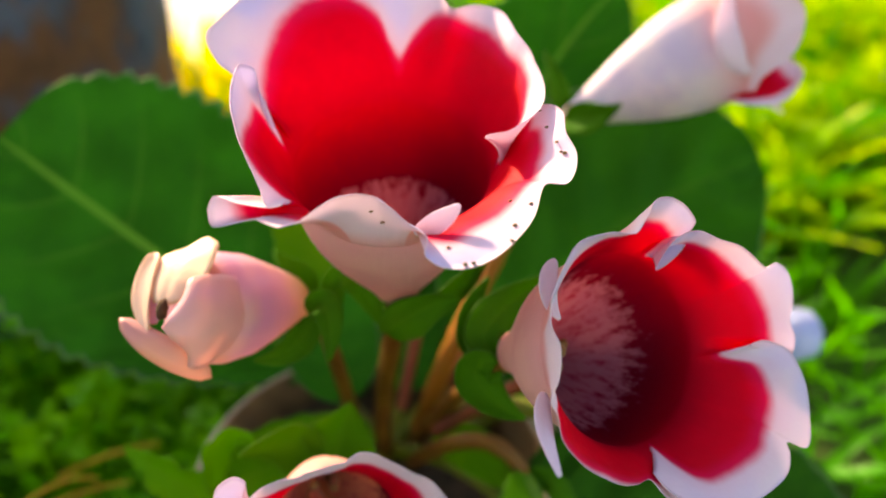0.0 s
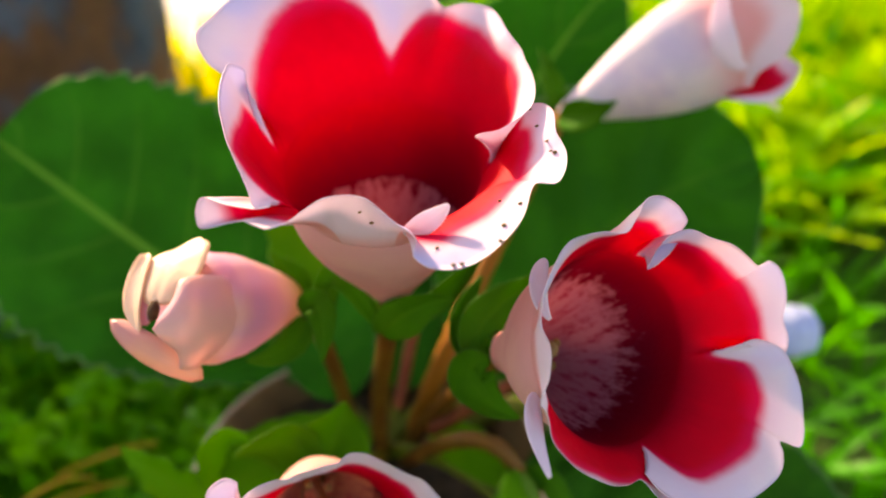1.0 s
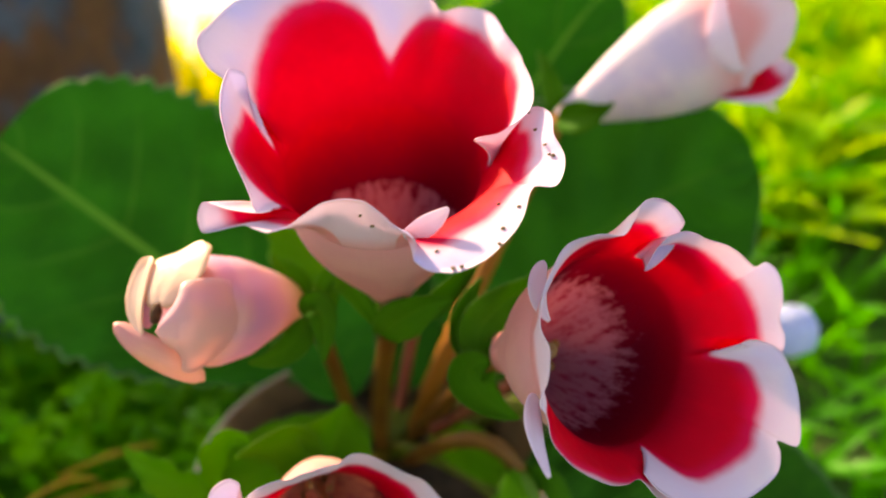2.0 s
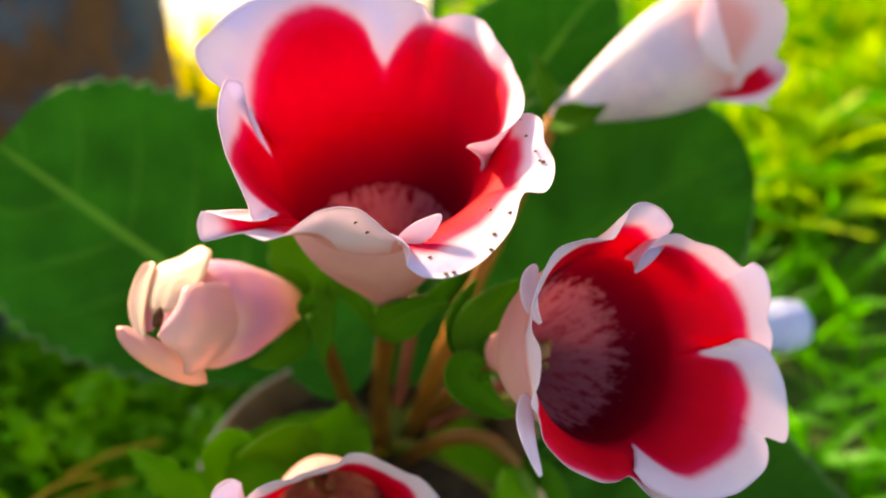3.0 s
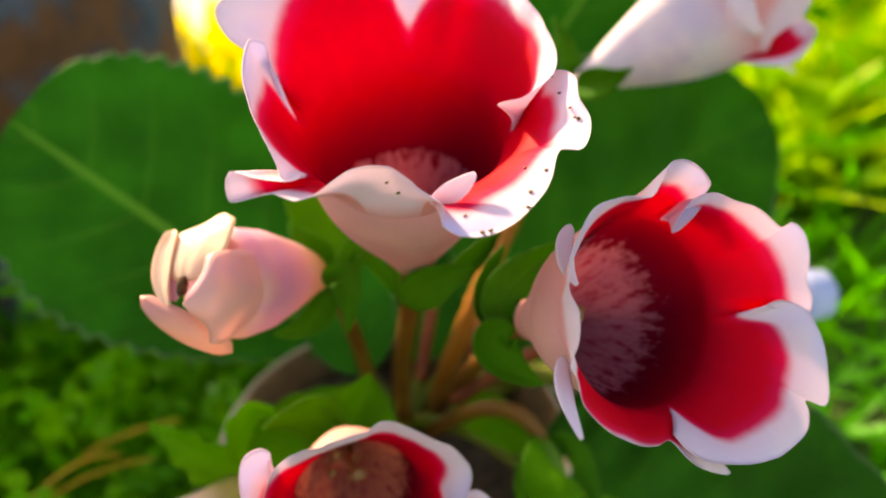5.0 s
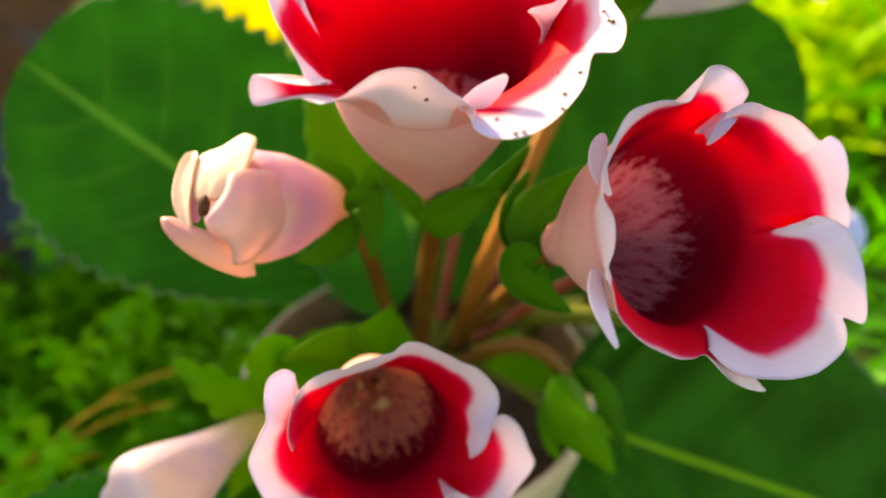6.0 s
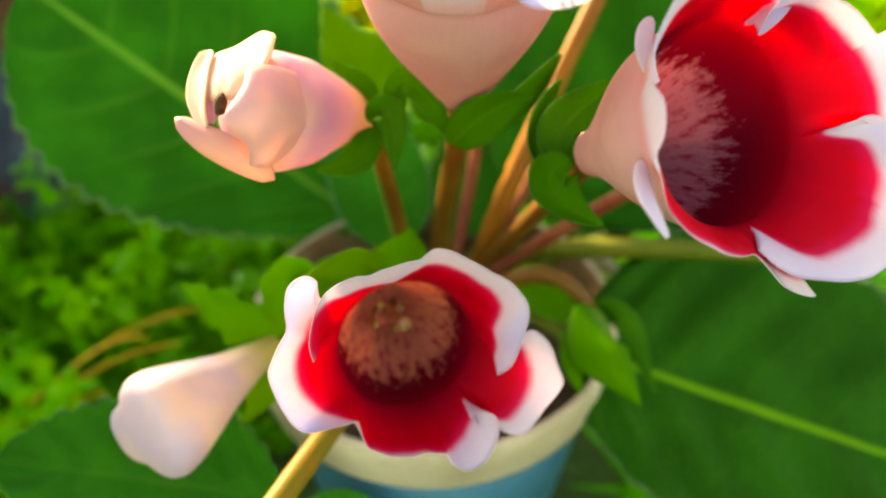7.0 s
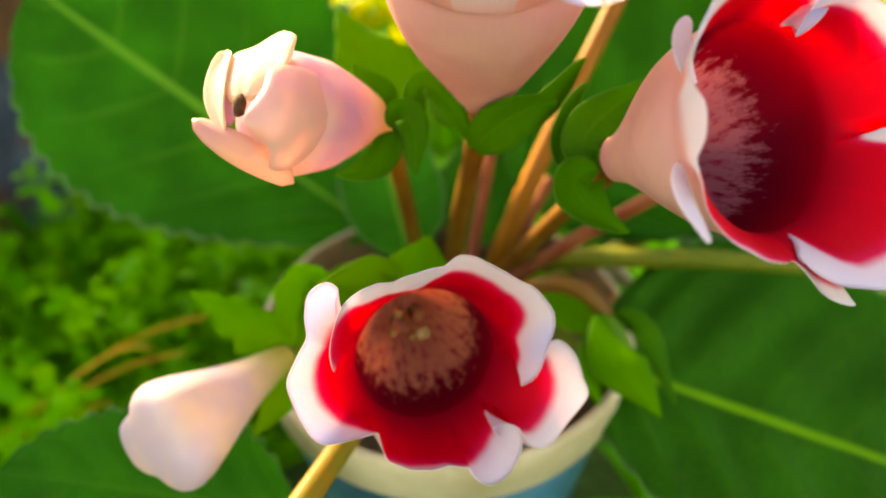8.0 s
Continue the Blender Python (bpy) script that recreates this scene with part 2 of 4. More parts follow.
def bezier(p, u):
    """Point and tangent on a Bezier curve of any number of control points."""
    p = [np.asarray(q, float) for q in p]
    d = [b - a for a, b in zip(p, p[1:])]
    def cast(q):
        while len(q) > 1:
            q = [a + (b - a) * u for a, b in zip(q, q[1:])]
        return q[0]
    t = cast(d)
    return cast(p), t / (np.linalg.norm(t) + 1e-12)


def leaf_mesh(name, curve, face, half, cup=0.15, teeth=0.03, count=15, ripple=0.03, thick=0.0009, nu=64, nv=27,
              shape=(0.85, 0.62), under=None, wave=0.0, mat=None, seed=0, lop=0.0):
    """A leaf along a Bezier midrib; face: the way its upper side looks; half: half its width."""
    rng = np.random.default_rng(seed)
    ph = rng.uniform(0, 6.28, 4)
    top, low, al, ac = [], [], [], []
    face = np.asarray(face, float)
    for i in range(nu):
        u = i / (nu - 1)
        c, t = bezier(curve, u)
        s = np.cross(t, face)
        s /= np.linalg.norm(s)
        n = np.cross(s, t)
        full = [half * max(math.sin(math.pi * u ** q[0]), 0.0) ** q[1] + 0.0004 for q in (shape, under or shape)]
        for j in range(nv):
            v = -1 + 2 * j / (nv - 1)
            a = abs(v)
            w = full[0] if v > 0 else full[1]
            e = 1 + (lop if v > 0 else -lop)
            bite = 1 + teeth * (abs(math.sin(math.pi * u * count + (0.6 if v > 0 else 0))) - 0.6) * a ** 8
            quilt = math.cos(2 * math.pi * (6.0 * (u - 0.24 * a ** 1.25) + 0.5)) * ripple * min(a * 3, 1) * (1 - 0.5 * a)
            hump = wave * math.sin(5 * u + 2.2 * v + ph[0]) * a + 0.5 * wave * math.sin(11 * u + ph[1] + (2 if v > 0 else 0)) * a * a
            lift = half * (cup * a * a + quilt + hump) - half * 0.03 * math.exp(-(v * 12) ** 2)
            p = c + s * (w * v * bite * e) + n * lift * min(w / half * 1.5, 1)
            edge = thick * (1.0 - 0.6 * a ** 3)
            top.append(p + n * edge / 2)
            low.append(p - n * (edge / 2 + (half * 0.035 * math.exp(-(v * 10) ** 2))))
            al.append(u)
            ac.append(v)
    N = nu * nv
    faces = grid_faces(nu, nv) + grid_faces(nu, nv, flip=True, start=N)
    rim = [j for j in range(nv)] + [i * nv + nv - 1 for i in range(1, nu)] + [(nu - 1) * nv + j for j in range(nv - 2, -1, -1)] + [i * nv for i in range(nu - 2, 0, -1)]
    for a, b in zip(rim, rim[1:] + rim[:1]):
        faces.append((b, a, a + N, b + N))
    return mesh_of(name, np.array(top + low), faces, [mat or LEAF], None, {"along": al * 2, "across": ac * 2})


def tube_mesh(name, curve, radii, mat, rings=18, sides=10, flat=1.0):
    """A round stalk along a Bezier curve."""
    verts = []
    for i in range(rings):
        u = i / (rings - 1)
        c, t = bezier(curve, u)
        x = np.cross(t, (0.31, 0.22, 0.93))
        x /= np.linalg.norm(x)
        y = np.cross(t, x)
        r = float(np.interp(u, np.linspace(0, 1, len(radii)), radii))
        for j in range(sides):
            a = 2 * math.pi * j / sides
            verts.append(c + r * (math.cos(a) * x + flat * math.sin(a) * y))
    faces = grid_faces(rings, sides, wrap=True)
    faces += [tuple(range(sides - 1, -1, -1)), tuple(range((rings - 1) * sides, rings * sides))]
    return mesh_of(name, verts, faces, [mat])


def frame_of(axis):
    w = np.asarray(axis, float) / np.linalg.norm(axis)
    a = np.array((1.0, 0, 0)) - w * w[0]
    a /= np.linalg.norm(a)
    return a, np.cross(w, a), w


def glide(q, Q, V):
    """Catmull-Rom through the values V at the rising stations Q."""
    i = np.clip(np.searchsorted(Q, q, side="right") - 1, 1, len(Q) - 3)
    h = Q[i + 1] - Q[i]
    f = (q - Q[i]) / h
    m0 = (V[i + 1] - V[i - 1]) / (Q[i + 1] - Q[i - 1]) * h
    m1 = (V[i + 2] - V[i]) / (Q[i + 2] - Q[i]) * h
    m0, m1 = [np.clip(m, -3 * np.abs(V[i + 1] - V[i]), 3 * np.abs(V[i + 1] - V[i])) for m in (m0, m1)]
    return (2 * f ** 3 - 3 * f ** 2 + 1) * V[i] + (f ** 3 - 2 * f ** 2 + f) * m0 + (3 * f ** 2 - 2 * f ** 3) * V[i + 1] + (f ** 3 - f ** 2) * m1


def corolla_mesh(name, base, axis, length, foot, mouth, slope, lobes, eye=0.6, waist=1.2, rush=1.0, lift=0.0, tone=0.0, shelf=(0, 1, 0), ruffle=0.0003, seed=1, n_th=420, n_s=26, n_l=26, thick=0.0007):
    """A bell with overlapping lobes. lobes: for each one its stations along the margin (degrees at the mouth, swing of the margin in degrees,
    limb length in mm, flare in degrees from the axis, where the red zone ends: 1 is the mouth, 2 the margin).
    shelf: (degrees, width, mm) by which the limb juts out over the tube."""
    e1, e2, w = frame_of(axis)
    rng = np.random.default_rng(seed)
    K = np.array([q for lobe in lobes for q in lobe], float)
    edge = np.radians(K[:, 0] + K[:, 1])
    reach = mouth * 1000 + K[:, 2] * np.sin(np.radians((K[:, 3] + slope) / 2))
    rim = np.stack([reach * np.cos(edge), reach * np.sin(edge), K[:, 2] * np.cos(np.radians((K[:, 3] + slope) / 2))], 1)
    step = np.linalg.norm(np.roll(rim, -1, 0) - rim, axis=1) ** 0.7 + 0.3
    turn = np.array([360.0, 0, 0, 0, 0])
    total = step.sum()
    Q = np.r_[0, np.cumsum(step)]
    Q = np.r_[Q[-3:-1] - total, Q, Q[1:3] + total]
    K = np.concatenate([K[-2:] - turn, K, K[:3] + turn])
    q = np.linspace(0, total, n_th, endpoint=False)
    th, swing, ell, flare, redge = [glide(q, Q, K[:, c]) for c in range(5)]
    ell, flare = ell / 1000, np.radians(flare)
    a0 = math.radians(slope)
    rad = np.radians(th)
    ph = rng.uniform(0, 6.28, 5)
    jut = shelf[2] / 1000 * np.exp(-(((th - shelf[0] + 180) % 360 - 180) / shelf[1]) ** 4)
    R, Z, V, A = [], [], [], []
    for s in np.linspace(0, 1, n_s)[:-1]:
        groove = 1 + 0.025 * math.sin(math.pi * s) * np.cos(5 * rad + ph[3])
        R.append((foot + (mouth - foot) * math.sin(s * math.pi / 2) ** waist) * groove)
        Z.append(np.full(n_th, length * s))
        V.append(s)
        A.append(rad)
    for u in np.linspace(0, 1, n_l):
        k = flare - a0
        k = np.where(np.abs(k) < 1e-3, 1e-3, k)
        wav = ruffle * u * u * (np.sin(7 * rad + ph[0]) + 0.6 * np.sin(12 * rad + ph[1]) + 0.3 * np.sin(23 * rad + ph[2])) * np.clip(ell / 0.012, 0.3, 1.2)
        out = jut * min(u / 0.10, 1) ** 2 * (1 - u)
        R.append(mouth + out + ell * (math.cos(a0) - np.cos(a0 + k * u)) / k - wav * np.cos(a0 + k * u))
        Z.append(length - 0.9 * out * (1 - u) + ell * (np.sin(a0 + k * u) - math.sin(a0)) / k + wav * np.sin(a0 + k * u))
        V.append(1 + u)
        A.append(rad + np.radians(swing) * u ** 1.5)
    R, Z, V, A = np.array(R), np.array(Z), np.array(V), np.array(A)
    P = np.asarray(base, float) + R[..., None] * (np.cos(A)[..., None] * e1 + np.sin(A)[..., None] * e2) + Z[..., None] * w
    du = np.gradient(P, axis=0)
    dt = np.roll(P, -1, 1) - np.roll(P, 1, 1)
    nrm = np.cross(dt, du)
    nrm /= np.linalg.norm(nrm, axis=2, keepdims=True) + 1e-12
    rows = len(V)
    taper = np.clip((2.0 - V) / 0.25, 0.25, 1.0)[:, None, None]
    inner, outer = P - nrm * thick / 2 * taper, P + nrm * thick / 2 * taper
    N = rows * n_th
    faces = grid_faces(rows, n_th, wrap=True, flip=True) + grid_faces(rows, n_th, wrap=True, start=N)
    slots = [0] * (len(faces) // 2) + [1] * (len(faces) // 2)
    for j in range(n_th):
        k = (j + 1) % n_th
        a, b = (rows - 1) * n_th + j, (rows - 1) * n_th + k
        faces.append((a, b, b + N, a + N))
        slots.append(1)
    faces.append(tuple(range(n_th)))
    slots.append(0)
    faces.append(tuple(range(N + n_th - 1, N - 1, -1)))
    slots.append(1)
    pig = (V[:, None] - redge[None, :]).ravel()
    dep = np.repeat(V, n_th)
    spot = np.repeat((V - eye) * rush + np.where(V > eye, lift, 0.0), n_th)
    rnd = np.tile(th / 360, rows)
    return mesh_of(name, np.concatenate([inner.reshape(-1, 3), outer.reshape(-1, 3)]), faces, [INSIDE, OUTSIDE], slots,
                   {"pigment": np.r_[pig, pig], "depth": np.r_[dep, dep], "eye": np.r_[spot, spot], "round": np.r_[rnd, rnd], "tone": np.full(2 * N, tone)})


def ball_mesh(name, centre, axis, r, length, mat, seed=0):
    """A slightly lumpy egg."""
    e1, e2, w = frame_of(axis)
    rng = np.random.default_rng(seed)
    verts, rings, sides = [], 8, 10
    for i in range(rings):
        a = math.pi * (i + 0.25) / (rings - 0.5)
        for j in range(sides):
            b = 2 * math.pi * j / sides
            k = 1 + rng.uniform(-0.12, 0.12)
            verts.append(np.asarray(centre, float) + k * (r * math.sin(a) * (math.cos(b) * e1 + math.sin(b) * e2) - length / 2 * math.cos(a) * w))
    faces = grid_faces(rings, sides, wrap=True, flip=True) + [tuple(range(sides)), tuple(range(rings * sides - 1, (rings - 1) * sides - 1, -1))]
    return mesh_of(name, verts, faces, [mat])


def pistil(parent, base, axis, lean, length):
    e1, e2, w = frame_of(axis)
    base = np.asarray(base, float)
    side = e1 * lean[0] + e2 * lean[1]
    tip = base + w * length + side
    part("pistil", tube_mesh("pistil", [base + w * 0.003, base + w * length * 0.6, tip], [0.0013, 0.0010, 0.0009], STIGMA, 10, 8), parent, "pale style with a rounded stigma")
    part("stigma", ball_mesh("stigma", tip, w + side * 20, 0.0021, 0.0028, STIGMA), parent)
    for k in range(4):
        a = k * 1.57 + 0.5
        off = 0.0035 * (math.cos(a) * e1 + math.sin(a) * e2)
        top = base + w * length * 0.62 + off * 1.1 - side * 0.5
        part("stamen", tube_mesh("stamen", [base + off * 0.8, base + w * length * 0.35 + off * 1.8, top], [0.0005, 0.0004], STIGMA, 8, 6), parent)
        part("anther", ball_mesh("anther", top, w, 0.0012, 0.002, ANTHER, k), parent)


# ---- ground ----
def ground_sheet():
    xs = np.concatenate([np.linspace(-400, -3, 8), np.linspace(-2, 3, 60), np.linspace(4, 400, 8)])
    ys = np.concatenate([np.linspace(-400, -2, 8), np.linspace(-1, 4, 60), np.linspace(5, 800, 8)])
    verts = []
    for y in ys:
        for x in xs:
            near = math.exp(-((x / 1.6) ** 2 + ((y - 0.5) / 1.6) ** 2))
            flat = 1 - math.exp(-(((x + 0.0165) / 0.12) ** 2 + ((y - 0.222) / 0.12) ** 2))
            verts.append((x, y, 0.014 * near * flat * noise.noise(Vector((x * 5, y * 5, 0.3)))))
    me = mesh_of("ground", verts, grid_faces(len(ys), len(xs)), [EARTH])
    tagged(new("ground", me), "dark lawn soil under the grass", "ground", kind="structure")


def blades(name, count, area, size, mat, seed, label, category, clear=0.075, lean=0.5, bare=False, hollow=False, tufts=0):
    """Grass as one sheet of separate bent blades."""
    rng = np.random.default_rng(seed)
    x0, x1, y0, y1 = area
    spots = [(rng.uniform(x0, x1), rng.uniform(y0, y1)) for _ in range(tufts)]
    V, Fc = [], []
    for _ in range(count):
        x = rng.uniform(x0, x1)
        y = y0 + (y1 - y0) * rng.uniform() ** 1.25
        if tufts:
            tx, ty = spots[rng.integers(tufts)]
            x, y = tx + rng.normal(0, 0.020), ty + rng.normal(0, 0.020)
        if (x + 0.0208) ** 2 + (y - 0.2157) ** 2 < clear ** 2 or (x + 0.495) ** 2 + (y - 0.57) ** 2 < 0.315 ** 2 or (-6.0 < x < 0.02 and 0.82 < y < 1.75) or (hollow and math.hypot(x - 0.2, y - 1.0) > 2.3 + rng.uniform(0, 1.1)) or (hollow and -0.75 < x < 0.95 and 0.10 < y < 1.7):
            continue
        if bare and -0.40 < x < -0.03 and 0.62 < y < 0.86:
            continue
        near = math.hypot(x + 0.0208, y - 0.2157)
        h = min(rng.uniform(*size[:2]), 0.035 + 0.25 * max(near - 0.14, 0))
        wd = rng.uniform(*size[2:])
        a = rng.uniform(0, 6.283)
        d = np.array((math.cos(a), math.sin(a), 0))
        s = np.array((-d[1], d[0], 0)) * wd / 2
        bend = h * rng.uniform(0.15, 1.0) * lean * 1.6
        k = len(V)
        for f, wf in ((0, 0.8), (0.35, 1.0), (0.7, 0.75), (1.0, 0.05)):
            c = np.array((x, y, -0.004)) + d * bend * f * f + np.array((0, 0, h * (f - 0.25 * lean * f * f)))
            V += [c - s * wf + np.array((0, 0, 0.12 * wd)), c, c + s * wf + np.array((0, 0, 0.12 * wd))]
        for i in range(3):
            b = k + i * 3
            Fc += [(b, b + 1, b + 4, b + 3), (b + 1, b + 2, b + 5, b + 4)]
    tagged(new(name, mesh_of(name, V, Fc, [mat])), label, category, kind="stuff")


def round_weeds(name, count, area, seed):
    """Low clover-like weeds: little leaves on thin stalks."""
    rng = np.random.default_rng(seed)
    x0, x1, y0, y1 = area
    V, Fc = [], []
    for _ in range(count):
        x, y = rng.uniform(x0, x1), rng.uniform(y0, y1)
        if (x + 0.0165) ** 2 + (y - 0.222) ** 2 < 0.09 ** 2 or (x + 0.495) ** 2 + (y - 0.57) ** 2 < 0.315 ** 2:
            continue
        h, a = rng.uniform(0.015, 0.06), rng.uniform(0, 6.283)
        top = np.array((x + rng.normal(0, 0.008), y + rng.normal(0, 0.008), h))
        k = len(V)
        V += [(x - 0.0006, y, 0), (x + 0.0006, y, 0), top + (0.0006, 0, 0), top - (0.0006, 0, 0)]
        Fc.append((k, k + 1, k + 2, k + 3))
        for q in range(3):
            b = a + q * 2.09 + rng.normal(0, 0.2)
            d = np.array((math.cos(b), math.sin(b), rng.uniform(-0.25, 0.35)))
            s = np.array((-math.sin(b), math.cos(b), rng.uniform(-0.2, 0.2)))
            ln, wd = rng.uniform(0.006, 0.015), rng.uniform(0.0035, 0.007)
            k = len(V)
            V.append(top)
            for f, wf in ((0.35, 0.7), (0.7, 1.0), (0.95, 0.6)):
                c = top + d * ln * f + np.array((0, 0, -ln * 0.25 * f * f))
                V += [c - s * wd * wf * 0.7 + (0, 0, 0.0015), c, c + s * wd * wf * 0.7 + (0, 0, 0.0015)]
            V.append(top + d * ln * 1.02 + np.array((0, 0, -ln * 0.25)))
            Fc += [(k, k + 2, k + 1), (k, k + 3, k + 2)]
            for i in (0, 1):
                c = k + 1 + i * 3
                Fc += [(c, c + 1, c + 4, c + 3), (c + 1, c + 2, c + 5, c + 4)]
            c = k + 7
            Fc += [(c, c + 1, k + 10), (c + 1, c + 2, k + 10)]
    tagged(new(name, mesh_of(name, V, Fc, [WEED])), "low green clover-like weeds growing in the lawn", "weeds", kind="stuff")


ground_sheet()
blades("lawn_grass", 8500, (-0.75, 0.95, 0.10, 1.7), (0.04, 0.13, 0.004, 0.011), GRASS, 3, "long fresh green lawn grass around the pot", "grass", lean=0.75, bare=True)
blades("far_grass", 26000, (-3.2, 3.6, -2.4, 4.4), (0.06, 0.13, 0.009, 0.020), GRASS, 4, "sunlit lawn grass farther off", "grass", lean=0.75, hollow=True)
blades("sun_yellow_grass", 1100, (-0.36, 0.0, 0.60, 0.84), (0.03, 0.105, 0.006, 0.014), GRASS_SUN_YELLOW, 6, "grass tufts beside the drum, sunlight put into their yellow colour", "grass")
blades("sun_tinted_blades", 900, (0.12, 0.66, 0.47, 0.94), (0.06, 0.13, 0.010, 0.020), GRASS_SUN_TINTED, 7, "broad grass blades, the low sun put into their yellow-green colour", "grass", lean=0.9, tufts=15)
blades("fine_grass", 5200, (-0.55, 0.04, 0.14, 0.75), (0.03, 0.075, 0.0018, 0.0042), WEED, 8, "fine yellow-green grass among the weeds", "grass", lean=1.0)
round_weeds("lawn_weeds", 1700, (-0.55, 0.02, 0.16, 0.75), 5)


def glare_slabs():
    """A row of low pale slabs, added for the white glare at the lawn's edge."""
    rng = np.random.default_rng(2)
    verts, faces = [], []
    for k in range(7):
        x0 = -0.84 * (k + 1)
        xs, ys = np.linspace(x0 + 0.006, x0 + 0.834, 20), np.linspace(0.84, 1.72, 20)
        start, tilt = len(verts), rng.uniform(-0.003, 0.003)
        verts += [(x, y, 0.022 + tilt * (x - x0) + rng.uniform(-0.0008, 0.0008)) for y in ys for x in xs]
        rim = list(range(20)) + [i * 20 + 19 for i in range(1, 20)] + [380 + i for i in range(18, -1, -1)] + [i * 20 for i in range(18, 0, -1)]
        faces += grid_faces(20, 20, start=start)
        low = len(verts)
        verts += [(verts[start + q][0], verts[start + q][1], -0.02) for q in rim]
        for a in range(len(rim)):
            b = (a + 1) % len(rim)
            faces.append((start + rim[b], start + rim[a], low + a, low + b))
    tagged(new("glare_slabs", mesh_of("glare_slabs", verts, faces, [GLARE_PALE], smooth=False)), "pale slabs added for the white glare at the edge of the lawn", "path", kind="structure")


glare_slabs()


def straw(points, r, label):
    tagged(new("grass_stem", tube_mesh("grass_stem", points, [r, r, r * 0.6], STRAW, 16, 7)), label, "grass stem")


straw([(-0.2026, 0.2316, 0.0300), (-0.1704, 0.2350, 0.0500), (-0.1605, 0.2512, 0.0650), (-0.1391, 0.2512, 0.0600)], 0.0009, "bent dry orange grass stem arching over the weeds")
straw([(-0.2004, 0.2264, 0.0300), (-0.1760, 0.2278, 0.0450), (-0.1552, 0.2357, 0.0450)], 0.0008, "thin dry straw stem lying in the weeds")
straw([(-0.1901, 0.2349, 0.0300), (-0.1629, 0.2535, 0.0500), (-0.1290, 0.2579, 0.0500)], 0.0008, "thin dry straw stem lying in the weeds")
straw([(-0.1632, 0.2651, 0.0450), (-0.1435, 0.2771, 0.0500), (-0.1233, 0.2804, 0.0500)], 0.0009, "thin yellow grass stem lying in the weeds")


# ---- old drum ----
def steel_drum():
    """A wide rusty steel drum; only its lower side comes into view."""
    centre, sides = np.array((-0.495, 0.57, 0.0)), 96
    def turned(name, profile, close):
        verts = []
        for r, z in profile:
            for j in range(sides):
                a = 2 * math.pi * j / sides
                p = Vector((math.cos(a) * 4, math.sin(a) * 4, z * 9))
                k = r + 0.004 * noise.noise(p) + 0.0015 * noise.noise(p * 4)
                verts.append(centre + (k * math.cos(a), k * math.sin(a), z))
        faces = grid_faces(len(profile), sides, wrap=True)
        if close:
            faces.append(tuple(range((len(profile) - 1) * sides, len(profile) * sides)))
        return mesh_of(name, verts, faces, [RUSTY])
    d = thing("steel_drum", "dark blue-grey steel drum with rust patches in the grass", "drum")
    part("wall", turned("wall", [(0.300, -0.02), (0.302, 0.0)] + [(0.300 + 0.001 * (k % 2), 0.03 + k * 0.03) for k in range(7)] + [(0.298, 0.235)], True), d)
    for z in (0.012, 0.235):
        part("hoop", turned("hoop", [(0.297, z - 0.010), (0.308, z - 0.008), (0.311, z), (0.308, z + 0.008), (0.297, z + 0.010), (0.297, z - 0.010)], False), d, "rusty rolled hoop")


steel_drum()


# ---- pot ----
POT = np.array((-0.0208, 0.2157, 0.0))


def lathe(name, profile, mats, slots, sides=72):
    verts = []
    for r, z in profile:
        for j in range(sides):
            a = 2 * math.pi * j / sides
            verts.append(POT + (r * math.cos(a), r * math.sin(a), z))
    faces = grid_faces(len(profile), sides, wrap=True)
    sl = [s for s in slots for _ in range(sides)]
    return mesh_of(name, verts, faces, mats, sl)


def flower_pot():
    pot = thing("flower_pot", "round teal flower pot with a cream rim standing in grass", "flower pot")
    body = [(0.0, 0.001), (0.040, 0.001), (0.043, 0.003), (0.046, 0.02), (0.053, 0.06), (0.0570, 0.087), (0.0540, 0.088), (0.049, 0.06), (0.042, 0.012), (0.0, 0.010)]
    part("body", lathe("body", body, [TEAL], [0] * (len(body) - 1)), pot, "teal glazed pot wall")
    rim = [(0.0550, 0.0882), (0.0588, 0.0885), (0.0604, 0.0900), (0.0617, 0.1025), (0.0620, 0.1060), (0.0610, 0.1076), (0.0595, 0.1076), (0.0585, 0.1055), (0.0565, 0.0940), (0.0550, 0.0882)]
    part("rim", lathe("rim", rim, [CREAM, RIM_BROWN], [0] * 6 + [1] * 3), pot, "cream pot rim, brown on the inside")
    rng = np.random.default_rng(9)
    verts, n, m = [], 14, 40
    for i in range(n):
        for j in range(m):
            a = 2 * math.pi * j / m
            r = 0.0545 * i / (n - 1)
            verts.append(POT + (r * math.cos(a), r * math.sin(a), 0.093 + rng.uniform(-0.002, 0.002)))
    tagged(new("potting_soil", mesh_of("potting_soil", verts, grid_faces(n, m, wrap=True), [SOIL])), "dark moist potting soil filling the pot", "soil", kind="stuff")


flower_pot()

# ---- the plant ----
PLANT = thing("gloxinia_plant", "potted gloxinia with red white-edged bells and broad leaves", "potted plant")
CROWN = np.array((-0.017, 0.236, 0.092))


def leaf_sepal(parent, points, half, seed, face=(0.25, -0.82, 0.50), mat=None, cup=0.40, teeth=0.0):
    """A free-standing sepal along its own midrib."""
    me = leaf_mesh("sepal", points, face, half * 0.85, cup=cup, teeth=teeth, count=4, ripple=0.0, thick=0.0010, nu=36, nv=11, shape=(0.72, 1.0), wave=0.22, mat=mat or SEPAL, seed=seed)
    return part("sepal", me, parent)


